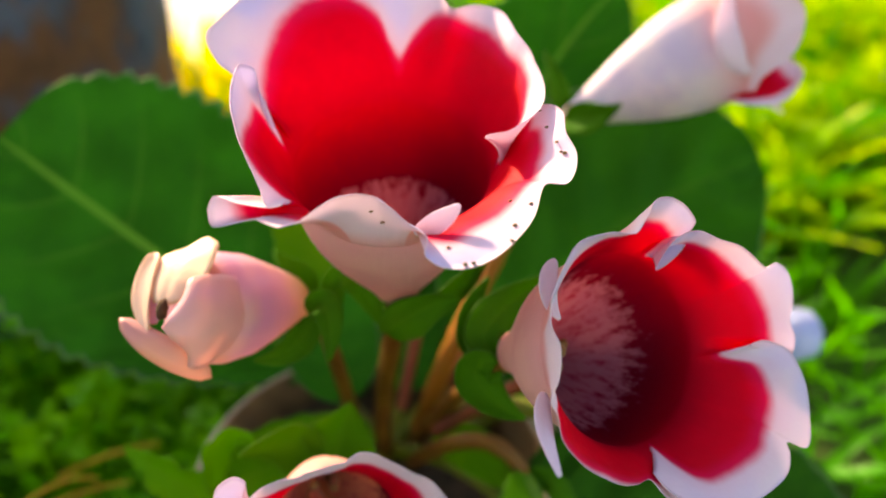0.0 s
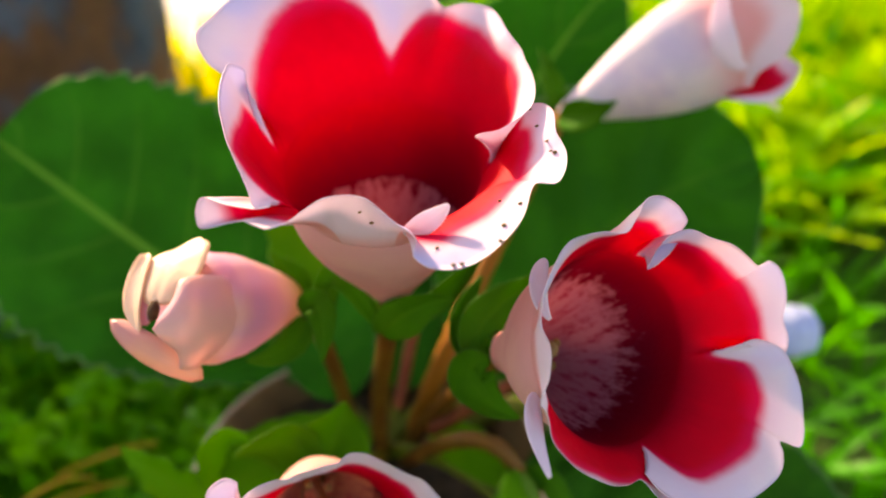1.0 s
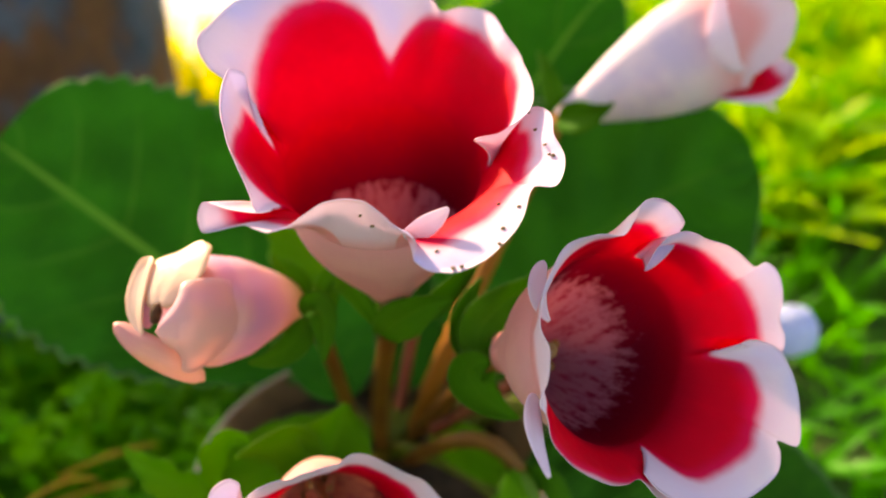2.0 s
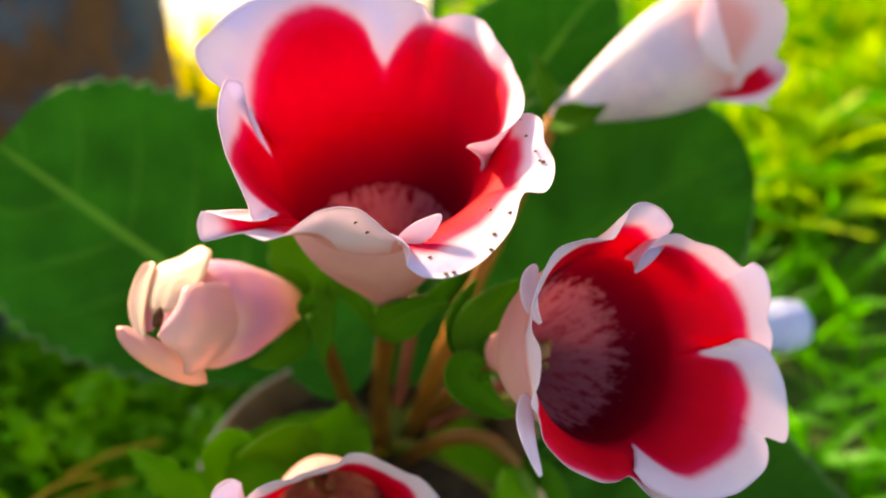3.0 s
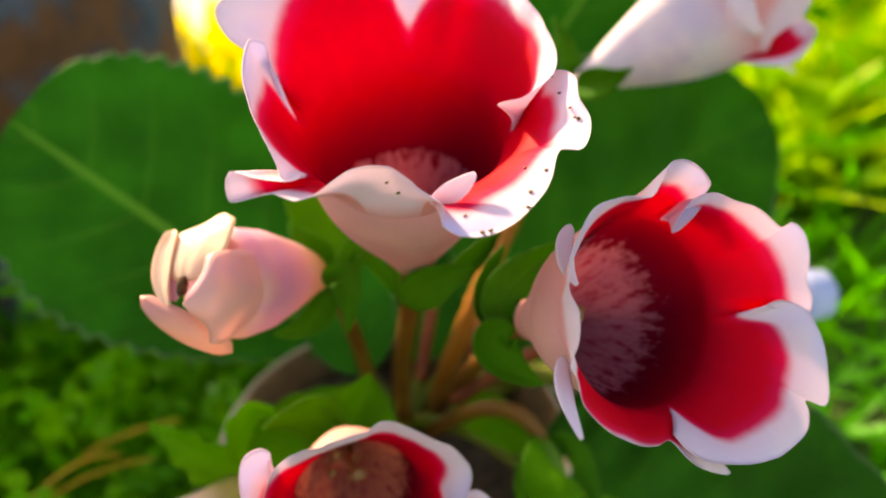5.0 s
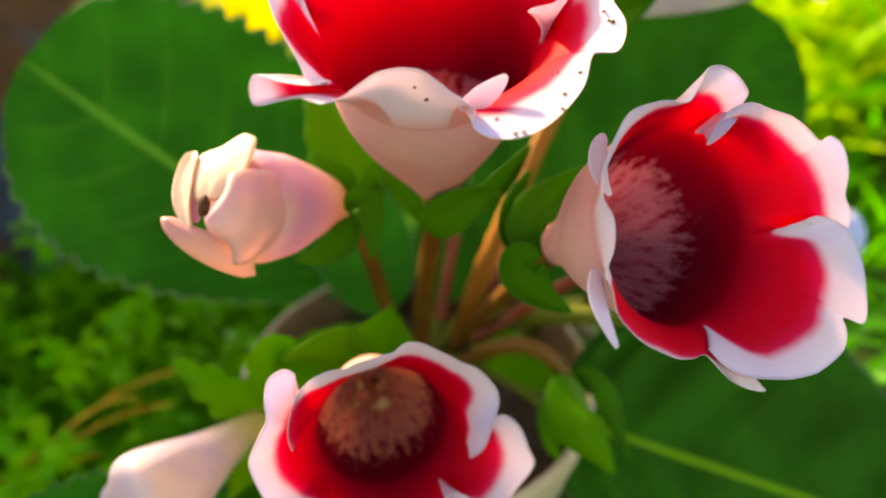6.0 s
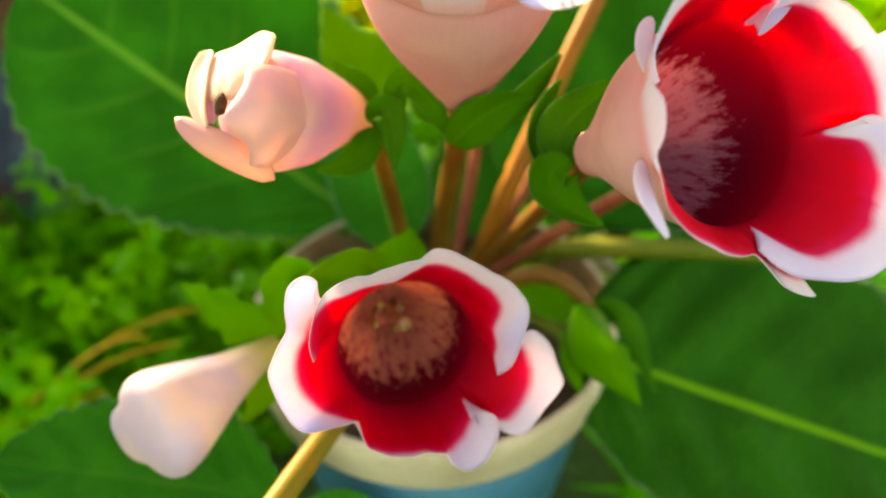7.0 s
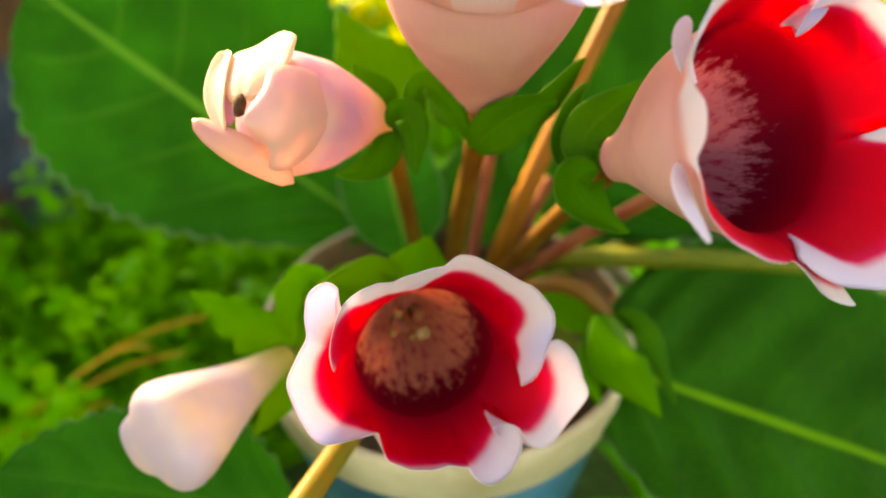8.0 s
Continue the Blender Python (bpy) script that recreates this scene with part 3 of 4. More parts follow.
def fold(parent, points, half, seed, shape=(0.95, 0.75), face=(0.25, -0.82, 0.50), cup=0.2):
    """A folded-over bit of a petal's white margin."""
    me = leaf_mesh("petal_fold", points, face, half, cup=cup, teeth=0.0, ripple=0.0, thick=0.0007, nu=22, nv=9, shape=shape, wave=0.10, mat=OUTSIDE, seed=seed)
    for key, value in (("pigment", 1.0), ("depth", 2.0)):
        at = me.attributes.new(key, "FLOAT", "POINT")
        at.data.foreach_set("value", np.full(len(me.vertices), value, dtype=np.float32))
    return part("petal_fold", me, parent, "white folded petal margin")


def bloom(label, base, axis, length, foot, mouth, slope, lobes, sep, seed, lean=(0, 0), eye=0.6, waist=1.2, rush=1.0, green=None, lift=0.0, tone=0.0, shelf=(0, 1, 0)):
    f = part("flower", corolla_mesh("flower", base, axis, length, foot, mouth, slope, lobes, eye=eye, waist=waist, rush=rush, lift=lift, tone=tone, shelf=shelf, seed=seed), PLANT, label)
    for i, (pts, half) in enumerate(sep):
        leaf_sepal(f, pts, half, seed * 10 + i, mat=green)
    pistil(f, base, axis, lean, length * 0.55)
    return f


def stalk(points, radii, mat, name="stem", label=""):
    return part(name, tube_mesh(name, points, radii, mat), PLANT, label)


def leaf(points, face, half, petiole=None, label="broad dark green leaf with a scalloped edge", mat=None, name="leaf", **kw):
    lf = part(name, leaf_mesh(name, points, face, half, mat=mat or LEAF, **kw), PLANT, label)
    if petiole:
        part("petiole", tube_mesh("petiole", petiole, [0.0032, 0.0026, 0.0022], STALK), lf)
    return lf


TOP_LIP = [(-105.8, -2.2, 25.5, 42, 1.25), (-103.2, -1.1, 24.9, 29, 1.25), (-98.3, 0, 24.8, 21, 1.25), (-92, 0, 24.8, 22, 1.25), (-87.1, 0.5, 25.5, 34, 1.25), (-84.5, 1.3, 26, 45, 1.25), (-81.9, 1.8, 26.9, 54, 1.25)]
TOP_RIGHT = [(-79.3, 1.6, 27.1, 63, 1.95), (-76.7, -2.5, 29.1, 76, 1.75), (-74.1, -2.6, 31.8, 83, 1.72), (-71, 0, 33.9, 86, 1.74), (-64.6, 0, 34, 84, 1.71), (-57.8, 0, 32.6, 79, 1.74), (-51.6, 0, 31.2, 72, 1.76), (-40.4, 0, 27.2, 58, 1.84), (-37.3, 0, 30.5, 66, 1.74), (-28.4, 0, 29.8, 61, 1.69), (-23.2, 1.8, 27.5, 47, 1.77), (-20.6, 8.1, 26.5, 41, 1.76), (-18, 13.9, 22.9, 36, 1.74), (-14, 20.1, 15, 30, 2), (-10, 33.9, 6.4, 66, 1.6)]
TOP_BACK = [(-4, -23.1, 18, -25, 1.25), (0, -22.2, 20, 0, 1.38), (4, -21, 22.1, 13, 1.5), (8, -17.4, 23.7, 22, 1.62), (12, -9.7, 24.4, 24, 1.71), (17.2, 0, 24.4, 24, 1.84), (36.5, 0, 25.6, 34, 1.8), (51.8, 0, 27.6, 51, 1.78), (60.3, 0, 26.7, 49, 1.81), (66.9, 0, 24.3, 38, 1.92), (75, 0, 27.5, 56, 1.76)]
TOP_CROWN = [(82, 0, 29, 63, 1.55), (87.2, 0, 29.9, 66, 1.36), (91.8, 0, 30.7, 69, 1.45), (96.2, 0, 31.5, 71, 1.64), (102, 0, 32.8, 75, 1.76), (111.5, 0, 35.3, 81, 1.81), (122.4, 0, 36.9, 85, 1.76), (133.6, 0, 36.1, 81, 1.66), (144.8, 0, 34, 76, 1.58), (154.6, 0, 32.5, 72, 1.5), (160, 2.4, 26.2, 59, 1.52), (164, 1.5, 19.6, 42, 1.67), (168, -23.4, 18, 125, 2)]
TOP_LEFT = [(176, -4.9, 16.1, 7, 1.3), (179, -6.1, 20.2, 7, 1.45), (182, -16.2, 22.6, 13, 1.5), (185, -15.4, 25.4, 23, 1.64), (190, -5.1, 25.4, 23, 1.68), (202, 0, 25.3, 21, 1.82), (214.5, 0, 25.6, 25, 1.94), (220.4, 6.3, 26.2, 35, 1.89), (223, 11.1, 27.1, 44, 1.73), (225.6, 14.1, 28.6, 53, 1.56), (228.2, 13.6, 26.2, 47, 1.68)]
TOP_SPUR = [(230.8, 8.4, 26.9, 53, 1.76), (233.4, -0.8, 30, 61, 1.89), (236, -8.2, 32.5, 65, 1.82), (238.6, -8.8, 34.2, 74, 1.82), (241.2, -9.2, 34.2, 81, 1.82), (243.8, -8.6, 32.1, 75, 1.84), (246.4, -7.8, 29.6, 67, 1.84), (249, -4.3, 29.5, 67, 1.79), (251.6, -2.4, 27.6, 57, 1.84)]
TOP_BASE, TOP_AXIS = (-0.0110, 0.1935, 0.2000), (-0.0044, -0.263, 0.9648)
top_bloom = bloom("upright red bell flower with wavy white margin", TOP_BASE, TOP_AXIS, 0.0425, 0.006, 0.023, 22,
    [TOP_LIP, TOP_RIGHT, TOP_BACK, TOP_CROWN, TOP_LEFT, TOP_SPUR],
    [([(-0.0134, 0.1853, 0.1906), (-0.0089, 0.1790, 0.2003), (-0.0021, 0.1784, 0.2060), (0.0051, 0.1795, 0.2057)], 0.0062),
     ([(-0.0142, 0.1864, 0.1919), (-0.0192, 0.1865, 0.2019), (-0.0225, 0.1918, 0.2088), (-0.0293, 0.1946, 0.2075), (-0.0304, 0.1888, 0.2000), (-0.0284, 0.1842, 0.1941)], 0.0034),
     ([(-0.0099, 0.1885, 0.1898), (0.0024, 0.1919, 0.1940), (0.0078, 0.1956, 0.2020), (0.0137, 0.1978, 0.2081)], 0.0036),
     ([(-0.0261, 0.1975, 0.2015), (-0.0293, 0.1932, 0.1976), (-0.0295, 0.1890, 0.1906), (-0.0287, 0.1856, 0.1845)], 0.0034),
     ([(-0.0135, 0.1965, 0.1950), (-0.0197, 0.2036, 0.1887), (-0.0249, 0.2085, 0.1938)], 0.0050)], 1, (0.002, -0.004), 0.52, 1.2, 0.62, None, 0.12, 0.0, (-93, 26, 1.6))
RIGHT_LIP = [(173.7, 0, 10, 26, 1.38), (181, 0, 11.7, 15, 1.38), (187.7, 0, 12.9, 17, 1.38), (194.7, 0, 13.6, 30, 1.38), (200.2, 0, 13.8, 49, 1.38), (203.2, 0, 13.1, 54, 1.38)]
RIGHT_LOWER = [(208.2, 0, 11.7, 53, 2), (215.8, 0, 12.3, 59, 2), (227.7, 0, 12.2, 58, 1.98), (241.5, 0, 12.9, 52, 1.92), (256, 0, 12.2, 44, 1.96), (268.2, 0, 9.7, 44, 2), (272.4, 1.6, 12.5, 61, 1.82), (275, 7.9, 15.2, 88, 1.75), (278, 12.1, 18.3, 99, 1.72), (281, 14, 20.2, 98, 1.72), (284, 20.1, 15.2, 165, 2)]
RIGHT_FRONT = [(288, -15.6, 8.7, 35, 1.25), (291, -17.7, 12.2, 44, 1.4), (294, -14.4, 15.7, 54, 1.55), (298, -8.3, 19, 58, 1.72), (304.3, 0, 22.5, 75, 1.69), (314.8, 0, 25.3, 84, 1.68), (322.6, 0, 26.7, 88, 1.68), (327.3, 0.1, 25.6, 85, 1.69), (329.9, 0.1, 23.8, 80, 1.74)]
RIGHT_SIDE = [(332.5, -0.1, 29.6, 92, 1.58), (340.5, 0, 28.4, 88, 1.61), (343.8, 4.4, 26.3, 82, 1.62), (346.4, 8.2, 23.5, 73, 1.62), (349, 10.7, 21.6, 75, 1.59), (351, 11.8, 18.1, 69, 1.5), (353.5, 10.5, 15, 55, 1.45), (356, 6, 13, 40, 1.5)]
RIGHT_UPPER = [(361, -3.4, 24.6, 167, 1.6), (364.5, -5.1, 24, 133, 1.7), (368, -9.1, 23, 88, 1.74), (370.6, -6.4, 23.3, 78, 1.72), (373.2, -3, 22.7, 76, 1.74), (377, 0, 25.3, 84, 1.66), (384.7, 0, 25.8, 86, 1.62), (389.1, 0.6, 23.6, 79, 1.64), (391.7, -0.6, 20.1, 65, 1.72), (403.5, 0, 18, 42, 1.73), (418.7, 0, 16.2, 19, 1.76), (424, 1.4, 13.5, 30, 1.68), (427, 4.5, 10.1, 13, 1.52), (430, 3.7, 7.8, -33, 1.36), (433, -0.3, 8.2, -86, 1.25)]
RIGHT_CREST = [(438, -26.6, 11.5, 168, 1.7), (441, -20.8, 11, 73, 1.73), (444, -14.4, 15, 34, 1.66), (447, -8.5, 16.6, 40, 1.65), (449.7, 0, 17.7, 38, 1.62), (458.4, 0, 17.6, 31, 1.64), (465.2, 0, 16.9, 11, 1.74), (474.9, 0, 16.5, -3, 1.86), (488.5, 0, 16, 15, 1.76), (498.4, 0, 15.1, 35, 1.57), (508.4, 0, 13.4, 44, 1.52), (517.5, 0, 10.8, 41, 1.46), (527.8, 0, 9, 30, 1.82)]
RIGHT_BASE, RIGHT_AXIS = (0.0190, 0.1720, 0.1952), (0.4933, -0.6475, 0.5809)
right_bloom = bloom("wide open red bell flower with white margin", RIGHT_BASE, RIGHT_AXIS, 0.038, 0.005, 0.0204, 25,
    [RIGHT_LIP, RIGHT_LOWER, RIGHT_FRONT, RIGHT_SIDE, RIGHT_UPPER, RIGHT_CREST],
    [([(0.0149, 0.1711, 0.1931), (0.0028, 0.1736, 0.1916), (0.0123, 0.1660, 0.1833), (0.0221, 0.1654, 0.1793)], 0.0066),
     ([(0.0148, 0.1732, 0.1926), (0.0059, 0.1794, 0.1942), (0.0167, 0.1883, 0.1989), (0.0347, 0.1971, 0.2037)], 0.0072),
     ([(0.0084, 0.1791, 0.1873), (0.0049, 0.1824, 0.1932), (0.0084, 0.1878, 0.2001), (0.0132, 0.1912, 0.2045)], 0.0030)], 2, (-0.003, 0.0), 0.60, 1.5, 0.80)
LOW_BOTTOM = [(-144.3, 0, 16.3, -19, 2), (-131.6, 0, 16.3, -6, 2), (-123.6, 0, 16.5, 3, 1.96), (-110.6, 0, 16.5, 4, 1.94), (-95, 0, 17.5, 1, 1.9), (-84, 0, 17.4, -2, 1.96), (-75.5, 0.4, 18.4, -2, 1.96), (-72.9, -0.4, 19.9, 10, 1.8), (-67.6, 0, 21.4, 31, 1.66), (-60.2, 1.3, 21.7, 34, 1.6), (-57.6, 8.5, 21, 26, 1.58), (-55, 14.3, 19.8, 18, 1.57), (-52, 17.3, 18.5, 2, 1.5), (-49, 10.1, 16.3, -11, 1.5), (-46, -1.4, 15.3, -15, 1.6)]
LOW_SIDE = [(-41, -5.9, 14.2, 74, 2), (-37, -5.9, 18.3, 63, 1.78), (-33, -5, 21.7, 69, 1.76), (-24.2, 0, 23, 72, 1.75), (-13, 0, 25.2, 79, 1.67), (-6.6, 1.5, 23.2, 72, 1.69), (-4, 11.1, 21.1, 63, 1.7), (0, 14.8, 18.3, 50, 1.69), (4, -3.4, 11.3, 64, 2)]
LOW_ARCH = [(10, -17.2, 16.8, -11, 1.73), (14, -12.8, 19, 0, 1.59), (18, -4.1, 19.3, 19, 1.5), (27, -1.7, 21, 38, 1.59), (33, 0, 21.8, 44, 1.64), (40.7, 0, 21.8, 44, 1.68), (51.3, 0, 21.8, 44, 1.7), (63.3, 0, 22, 45, 1.73), (73.9, 0, 22.3, 47, 1.73), (82.5, 0, 22.9, 47, 1.69), (86.4, 0, 22.2, 42, 1.68)]
LOW_HOOD = [(89, -0, 21.1, 38, 1.67), (98.9, 0, 20.9, 37, 1.16), (110.3, 0, 20.9, 37, 1.44), (117.6, 0, 21.9, 45, 1.56), (126.5, 0, 22.2, 46, 1.65), (130, 4.5, 22.5, 44, 1.85), (134, 10.3, 21.9, 35, 2), (138, 16.1, 20.9, 26, 2), (142, 20.7, 19.2, 17, 1.96)]
LOW_WING = [(147, 13.8, 7.1, 42, 2), (149, -4.7, 16.2, 48, 2), (151, -13.8, 18.8, 62, 1.79), (153, -21.9, 21, 69, 1.62), (155, -22.8, 23.6, 77, 1.58), (157, -18.7, 25.1, 79, 1.58), (159, -13.8, 24.2, 70, 1.63), (161.6, -9.1, 23, 58, 1.72), (164.2, -2.5, 24.2, 58, 1.74), (169.7, 0, 24.6, 60, 1.71), (177, 0, 23.9, 56, 1.71), (187.3, 0, 22.2, 51, 1.69), (200.3, 0, 20.5, 43, 1.64), (206.9, 0, 17.5, 15, 1.74), (212.9, 0, 16.3, -9, 1.88)]
LOW_BASE, LOW_AXIS = (-0.0319, 0.1728, 0.1489), (0.2363, -0.9156, 0.3253)
bloom("low red bell flower with folded white margin", LOW_BASE, LOW_AXIS, 0.0271, 0.006, 0.0165, 25,
    [LOW_BOTTOM, LOW_SIDE, LOW_ARCH, LOW_HOOD, LOW_WING],
    [([(-0.0335, 0.1740, 0.1450), (-0.0372, 0.1850, 0.1505), (-0.0445, 0.1835, 0.1550), (-0.0540, 0.1735, 0.1565)], 0.0085),
     ([(-0.0310, 0.1790, 0.1450), (-0.0280, 0.1865, 0.1495), (-0.0253, 0.1945, 0.1570)], 0.0125),
     ([(-0.0304, 0.1804, 0.1407), (-0.0178, 0.1836, 0.1375), (-0.0049, 0.1811, 0.1351)], 0.0070)], 3, (0.002, 0.0), 0.60, 1.2, 0.55, BUD_SEPAL, 0.0, 0.65)
FAR_BASE, FAR_AXIS = (0.0428, 0.2701, 0.2145), (0.0667, 0.0140, 0.0300)
far_bloom = bloom("pale bell flower turned away, white outside", FAR_BASE, FAR_AXIS, 0.054, 0.0028, 0.0185, 20,
    [[(-170, 0, 18, 60, 1.5), (-140, 0, 16, 60, 1.3), (-115, 0, 22, 65, 1.5), (-90, 0, 22, 55, 1.6), (-65, 0, 15, 45, 1.3), (-45, 0, 5, 40, 1.3), (-10, 0, 4, 40, 1.4)],
     [(10, 0, 14, 55, 1.4), (30, 0, 28, 70, 1.5), (55, 0, 30, 75, 1.75), (80, 0, 22, 60, 1.5), (100, 0, 14, 45, 1.3), (140, 0, 20, 55, 1.6)]],
    [([(0.0419, 0.2669, 0.2151), (0.0488, 0.2596, 0.2188), (0.0564, 0.2530, 0.2272)], 0.0058),
     ([(0.0440, 0.2740, 0.2113), (0.0408, 0.2785, 0.2206), (0.0363, 0.2885, 0.2308)], 0.0045)], 4)

for k, spot in enumerate([(0.0129, 0.1500, 0.2509), (0.0164, 0.1464, 0.2524), (0.0132, 0.1416, 0.2506), (0.0011, 0.1383, 0.2478), (0.0055, 0.1335, 0.2477), (0.0040, 0.1333, 0.2475),
                          (0.0226, 0.1622, 0.2574), (0.0213, 0.1683, 0.2578), (0.0239, 0.1590, 0.2566), (0.0233, 0.1598, 0.2565), (0.0204, 0.1749, 0.2586), (0.0124, 0.1375, 0.2499),
                          (-0.0133, 0.1478, 0.2495), (-0.0113, 0.1494, 0.2462)]):
    part("crumb", ball_mesh("crumb", spot, (1.0, 0.8 - 0.5 * (k % 3), 0.05), 0.00022 + 0.00007 * (k % 3), 0.0009, CRUMB, k), top_bloom, "tiny brown seed or crumb stuck on the petal")
fold(top_bloom, [(-0.0051, 0.1471, 0.2455), (-0.0008, 0.1452, 0.2481), (0.0032, 0.1454, 0.2526)], 0.0017, 1)
fold(right_bloom, [(0.0232, 0.1415, 0.2292), (0.0203, 0.1431, 0.2322), (0.0200, 0.1470, 0.2360), (0.0226, 0.1500, 0.2376)], 0.0016, 3, (1.3, 0.7))
fold(right_bloom, [(0.0202, 0.1321, 0.2186), (0.0178, 0.1258, 0.2172), (0.0210, 0.1138, 0.2159)], 0.0015, 4, (0.6, 0.8))
far_bloom.data.materials[1] = OUTSIDE_PALE
lip = leaf_mesh("petal", [(0.0921, 0.2686, 0.2237), (0.1026, 0.2657, 0.2266), (0.1093, 0.2665, 0.2302), (0.1154, 0.2700, 0.2342)], (-0.1, -0.45, 0.88), 0.0085, cup=0.25, teeth=0.0, ripple=0.0, thick=0.0007, nu=30, nv=17, shape=(0.9, 0.5), wave=0.16, mat=INSIDE, seed=4)
across = np.array([a.value for a in lip.attributes["across"].data])
along = np.array([a.value for a in lip.attributes["along"].data])
for key, arr in (("pigment", np.maximum(np.abs(across) - 0.6, along - 0.75) * 0.9), ("depth", 1 + along), ("eye", 0.4 + along), ("round", across * 0.2)):
    at = lip.attributes.new(key, "FLOAT", "POINT")
    at.data.foreach_set("value", arr.astype(np.float32))
part("petal", lip, far_bloom, "lower petal lobe, red inside with a white margin")
fold(far_bloom, [(0.0956, 0.2610, 0.2337), (0.0967, 0.2612, 0.2449), (0.0980, 0.2683, 0.2549), (0.1000, 0.2759, 0.2614)], 0.0120, 8, (0.8, 0.45), (0.2, -0.9, 0.3), -0.25)
stalk([(-0.018, 0.236, 0.088), (-0.0205, 0.2265, 0.1215), (-0.0168, 0.2280, 0.1415), (-0.012, 0.205, 0.172), TOP_BASE], [0.0032, 0.0032, 0.0030, 0.0030, 0.0034], STEM, label="brown-green hairy flower stem")
stalk([(-0.010, 0.240, 0.088), (-0.0024, 0.2285, 0.1194), (0.0184, 0.2189, 0.1494), RIGHT_BASE], [0.0030, 0.0028, 0.0028, 0.0034], STEM, label="brown hairy flower stem")
stalk([(-0.026, 0.232, 0.088), (-0.030, 0.222, 0.115), (-0.034, 0.205, 0.130), LOW_BASE], [0.0030, 0.0028, 0.0028], STEM)
stalk([(-0.008, 0.244, 0.088), (-0.0024, 0.2301, 0.1231), (0.0028, 0.2336, 0.1416), (0.0151, 0.2403, 0.1672), FAR_BASE], [0.0036, 0.0036, 0.0036, 0.0030, 0.0030], TAN_STEM, label="orange-brown hairy flower stem")
stalk([(-0.0120, 0.2340, 0.1164), (-0.0090, 0.2425, 0.1309), (-0.0044, 0.2535, 0.1514)], [0.0024, 0.0022, 0.0020], STEM_RED, label="salmon-red hairy leaf stalk")
stalk([(0.0001, 0.2229, 0.1160), (0.0154, 0.2230, 0.1307), (0.0445, 0.2174, 0.1552)], [0.0026, 0.0024, 0.0024], STEM_RED, label="reddish brown leaf stalk")
stalk([(0.0046, 0.2453, 0.1187), (0.0110, 0.2492, 0.1282), (0.0158, 0.2527, 0.1377)], [0.0024, 0.0022, 0.0022], STEM_RED, label="reddish brown leaf stalk")
stalk([(0.0023, 0.2370, 0.1119), (0.0259, 0.2339, 0.1190), (0.0655, 0.2223, 0.1281), (0.0980, 0.2110, 0.1290)], [0.0030, 0.0036, 0.0034, 0.0018], STALK, label="thick olive green leaf stalk")
stalk([(0.0348, 0.2454, 0.1093), (0.0394, 0.2432, 0.1064), (0.0448, 0.2394, 0.1015)], [0.0024, 0.0028, 0.0022], CREAM, label="pale dry leaf stalk stub")
BUD_BASE, BUD_AXIS = np.array((-0.0354, 0.2005, 0.1910)), np.array((-0.026, -0.034, 0.020))
stalk([(-0.026, 0.240, 0.088), (-0.0304, 0.2275, 0.1233), (-0.0318, 0.2255, 0.1458), (-0.0355, 0.2144, 0.1714), tuple(BUD_BASE)], [0.0026, 0.0026, 0.0025, 0.0025, 0.0028], STEM, label="dark brown hairy flower stem")


# ---- buds ----
def bud_mesh(name, base, axis, length, profile, seed=0, seams=5, sides=60, rings=34, fold=0.10, sharp=6):
    """A closed bud: profile gives (way along, radius)."""
    e1, e2, w = frame_of(axis)
    base = np.asarray(base, float)
    ps, pr = zip(*profile)
    verts, dep = [], []
    for i in range(rings):
        s = i / (rings - 1)
        f = 1 - (1 - s) ** 1.3
        k = np.interp(f, ps, pr)
        for j in range(sides):
            a = 2 * math.pi * j / sides
            crease = 1 - fold * max(0, f - 0.35) * (0.5 + 0.5 * math.cos(seams * a + seed + 3.0 * f)) ** sharp
            r = k * crease
            verts.append(base + w * length * f + r * (math.cos(a) * e1 + math.sin(a) * e2))
            dep.append(f)
    faces = grid_faces(rings, sides, wrap=True) + [tuple(range((rings - 1) * sides, rings * sides)), tuple(range(sides - 1, -1, -1))]
    return mesh_of(name, verts, faces, [BUD], None, {"depth": dep})


def petal_flap(parent, points, face, half, seed, cup=0.3, shape=(0.7, 0.55)):
    me = leaf_mesh("petal", points, face, half, cup=cup, teeth=0.0, ripple=0.0, thick=0.0010, nu=26, nv=15, shape=shape, wave=0.10, mat=BUD, seed=seed)
    at = me.attributes.new("depth", "FLOAT", "POINT")
    at.data.foreach_set("value", np.full(len(me.vertices), 0.8, dtype=np.float32))
    return part("petal", me, parent)


opening_bud = part("bud", bud_mesh("bud", BUD_BASE, BUD_AXIS, 0.044, [(0, 0.004), (0.15, 0.0058), (0.35, 0.0092), (0.6, 0.0128), (0.8, 0.0138), (0.92, 0.0120), (0.98, 0.007), (1, 0.002)], 1), PLANT, "pale pink bud just opening, petals still folded")
FACE = (0.25, -0.82, 0.50)
petal_flap(opening_bud, [(-0.0667, 0.1783, 0.2195), (-0.0689, 0.1719, 0.2163), (-0.0684, 0.1656, 0.2130), (-0.0655, 0.1608, 0.2100)], (-0.35, -0.85, 0.3), 0.0024, 1, cup=0.3).data.materials[0] = BUD_SUN_CREAM
petal_flap(opening_bud, [(-0.0615, 0.1642, 0.2150), (-0.0617, 0.1681, 0.2193), (-0.0582, 0.1744, 0.2230), (-0.0545, 0.1800, 0.2228)], (-0.50, -0.45, 0.74), 0.0080, 2, cup=-0.15, shape=(0.8, 0.34)).data.materials[0] = BUD_SUN_CREAM
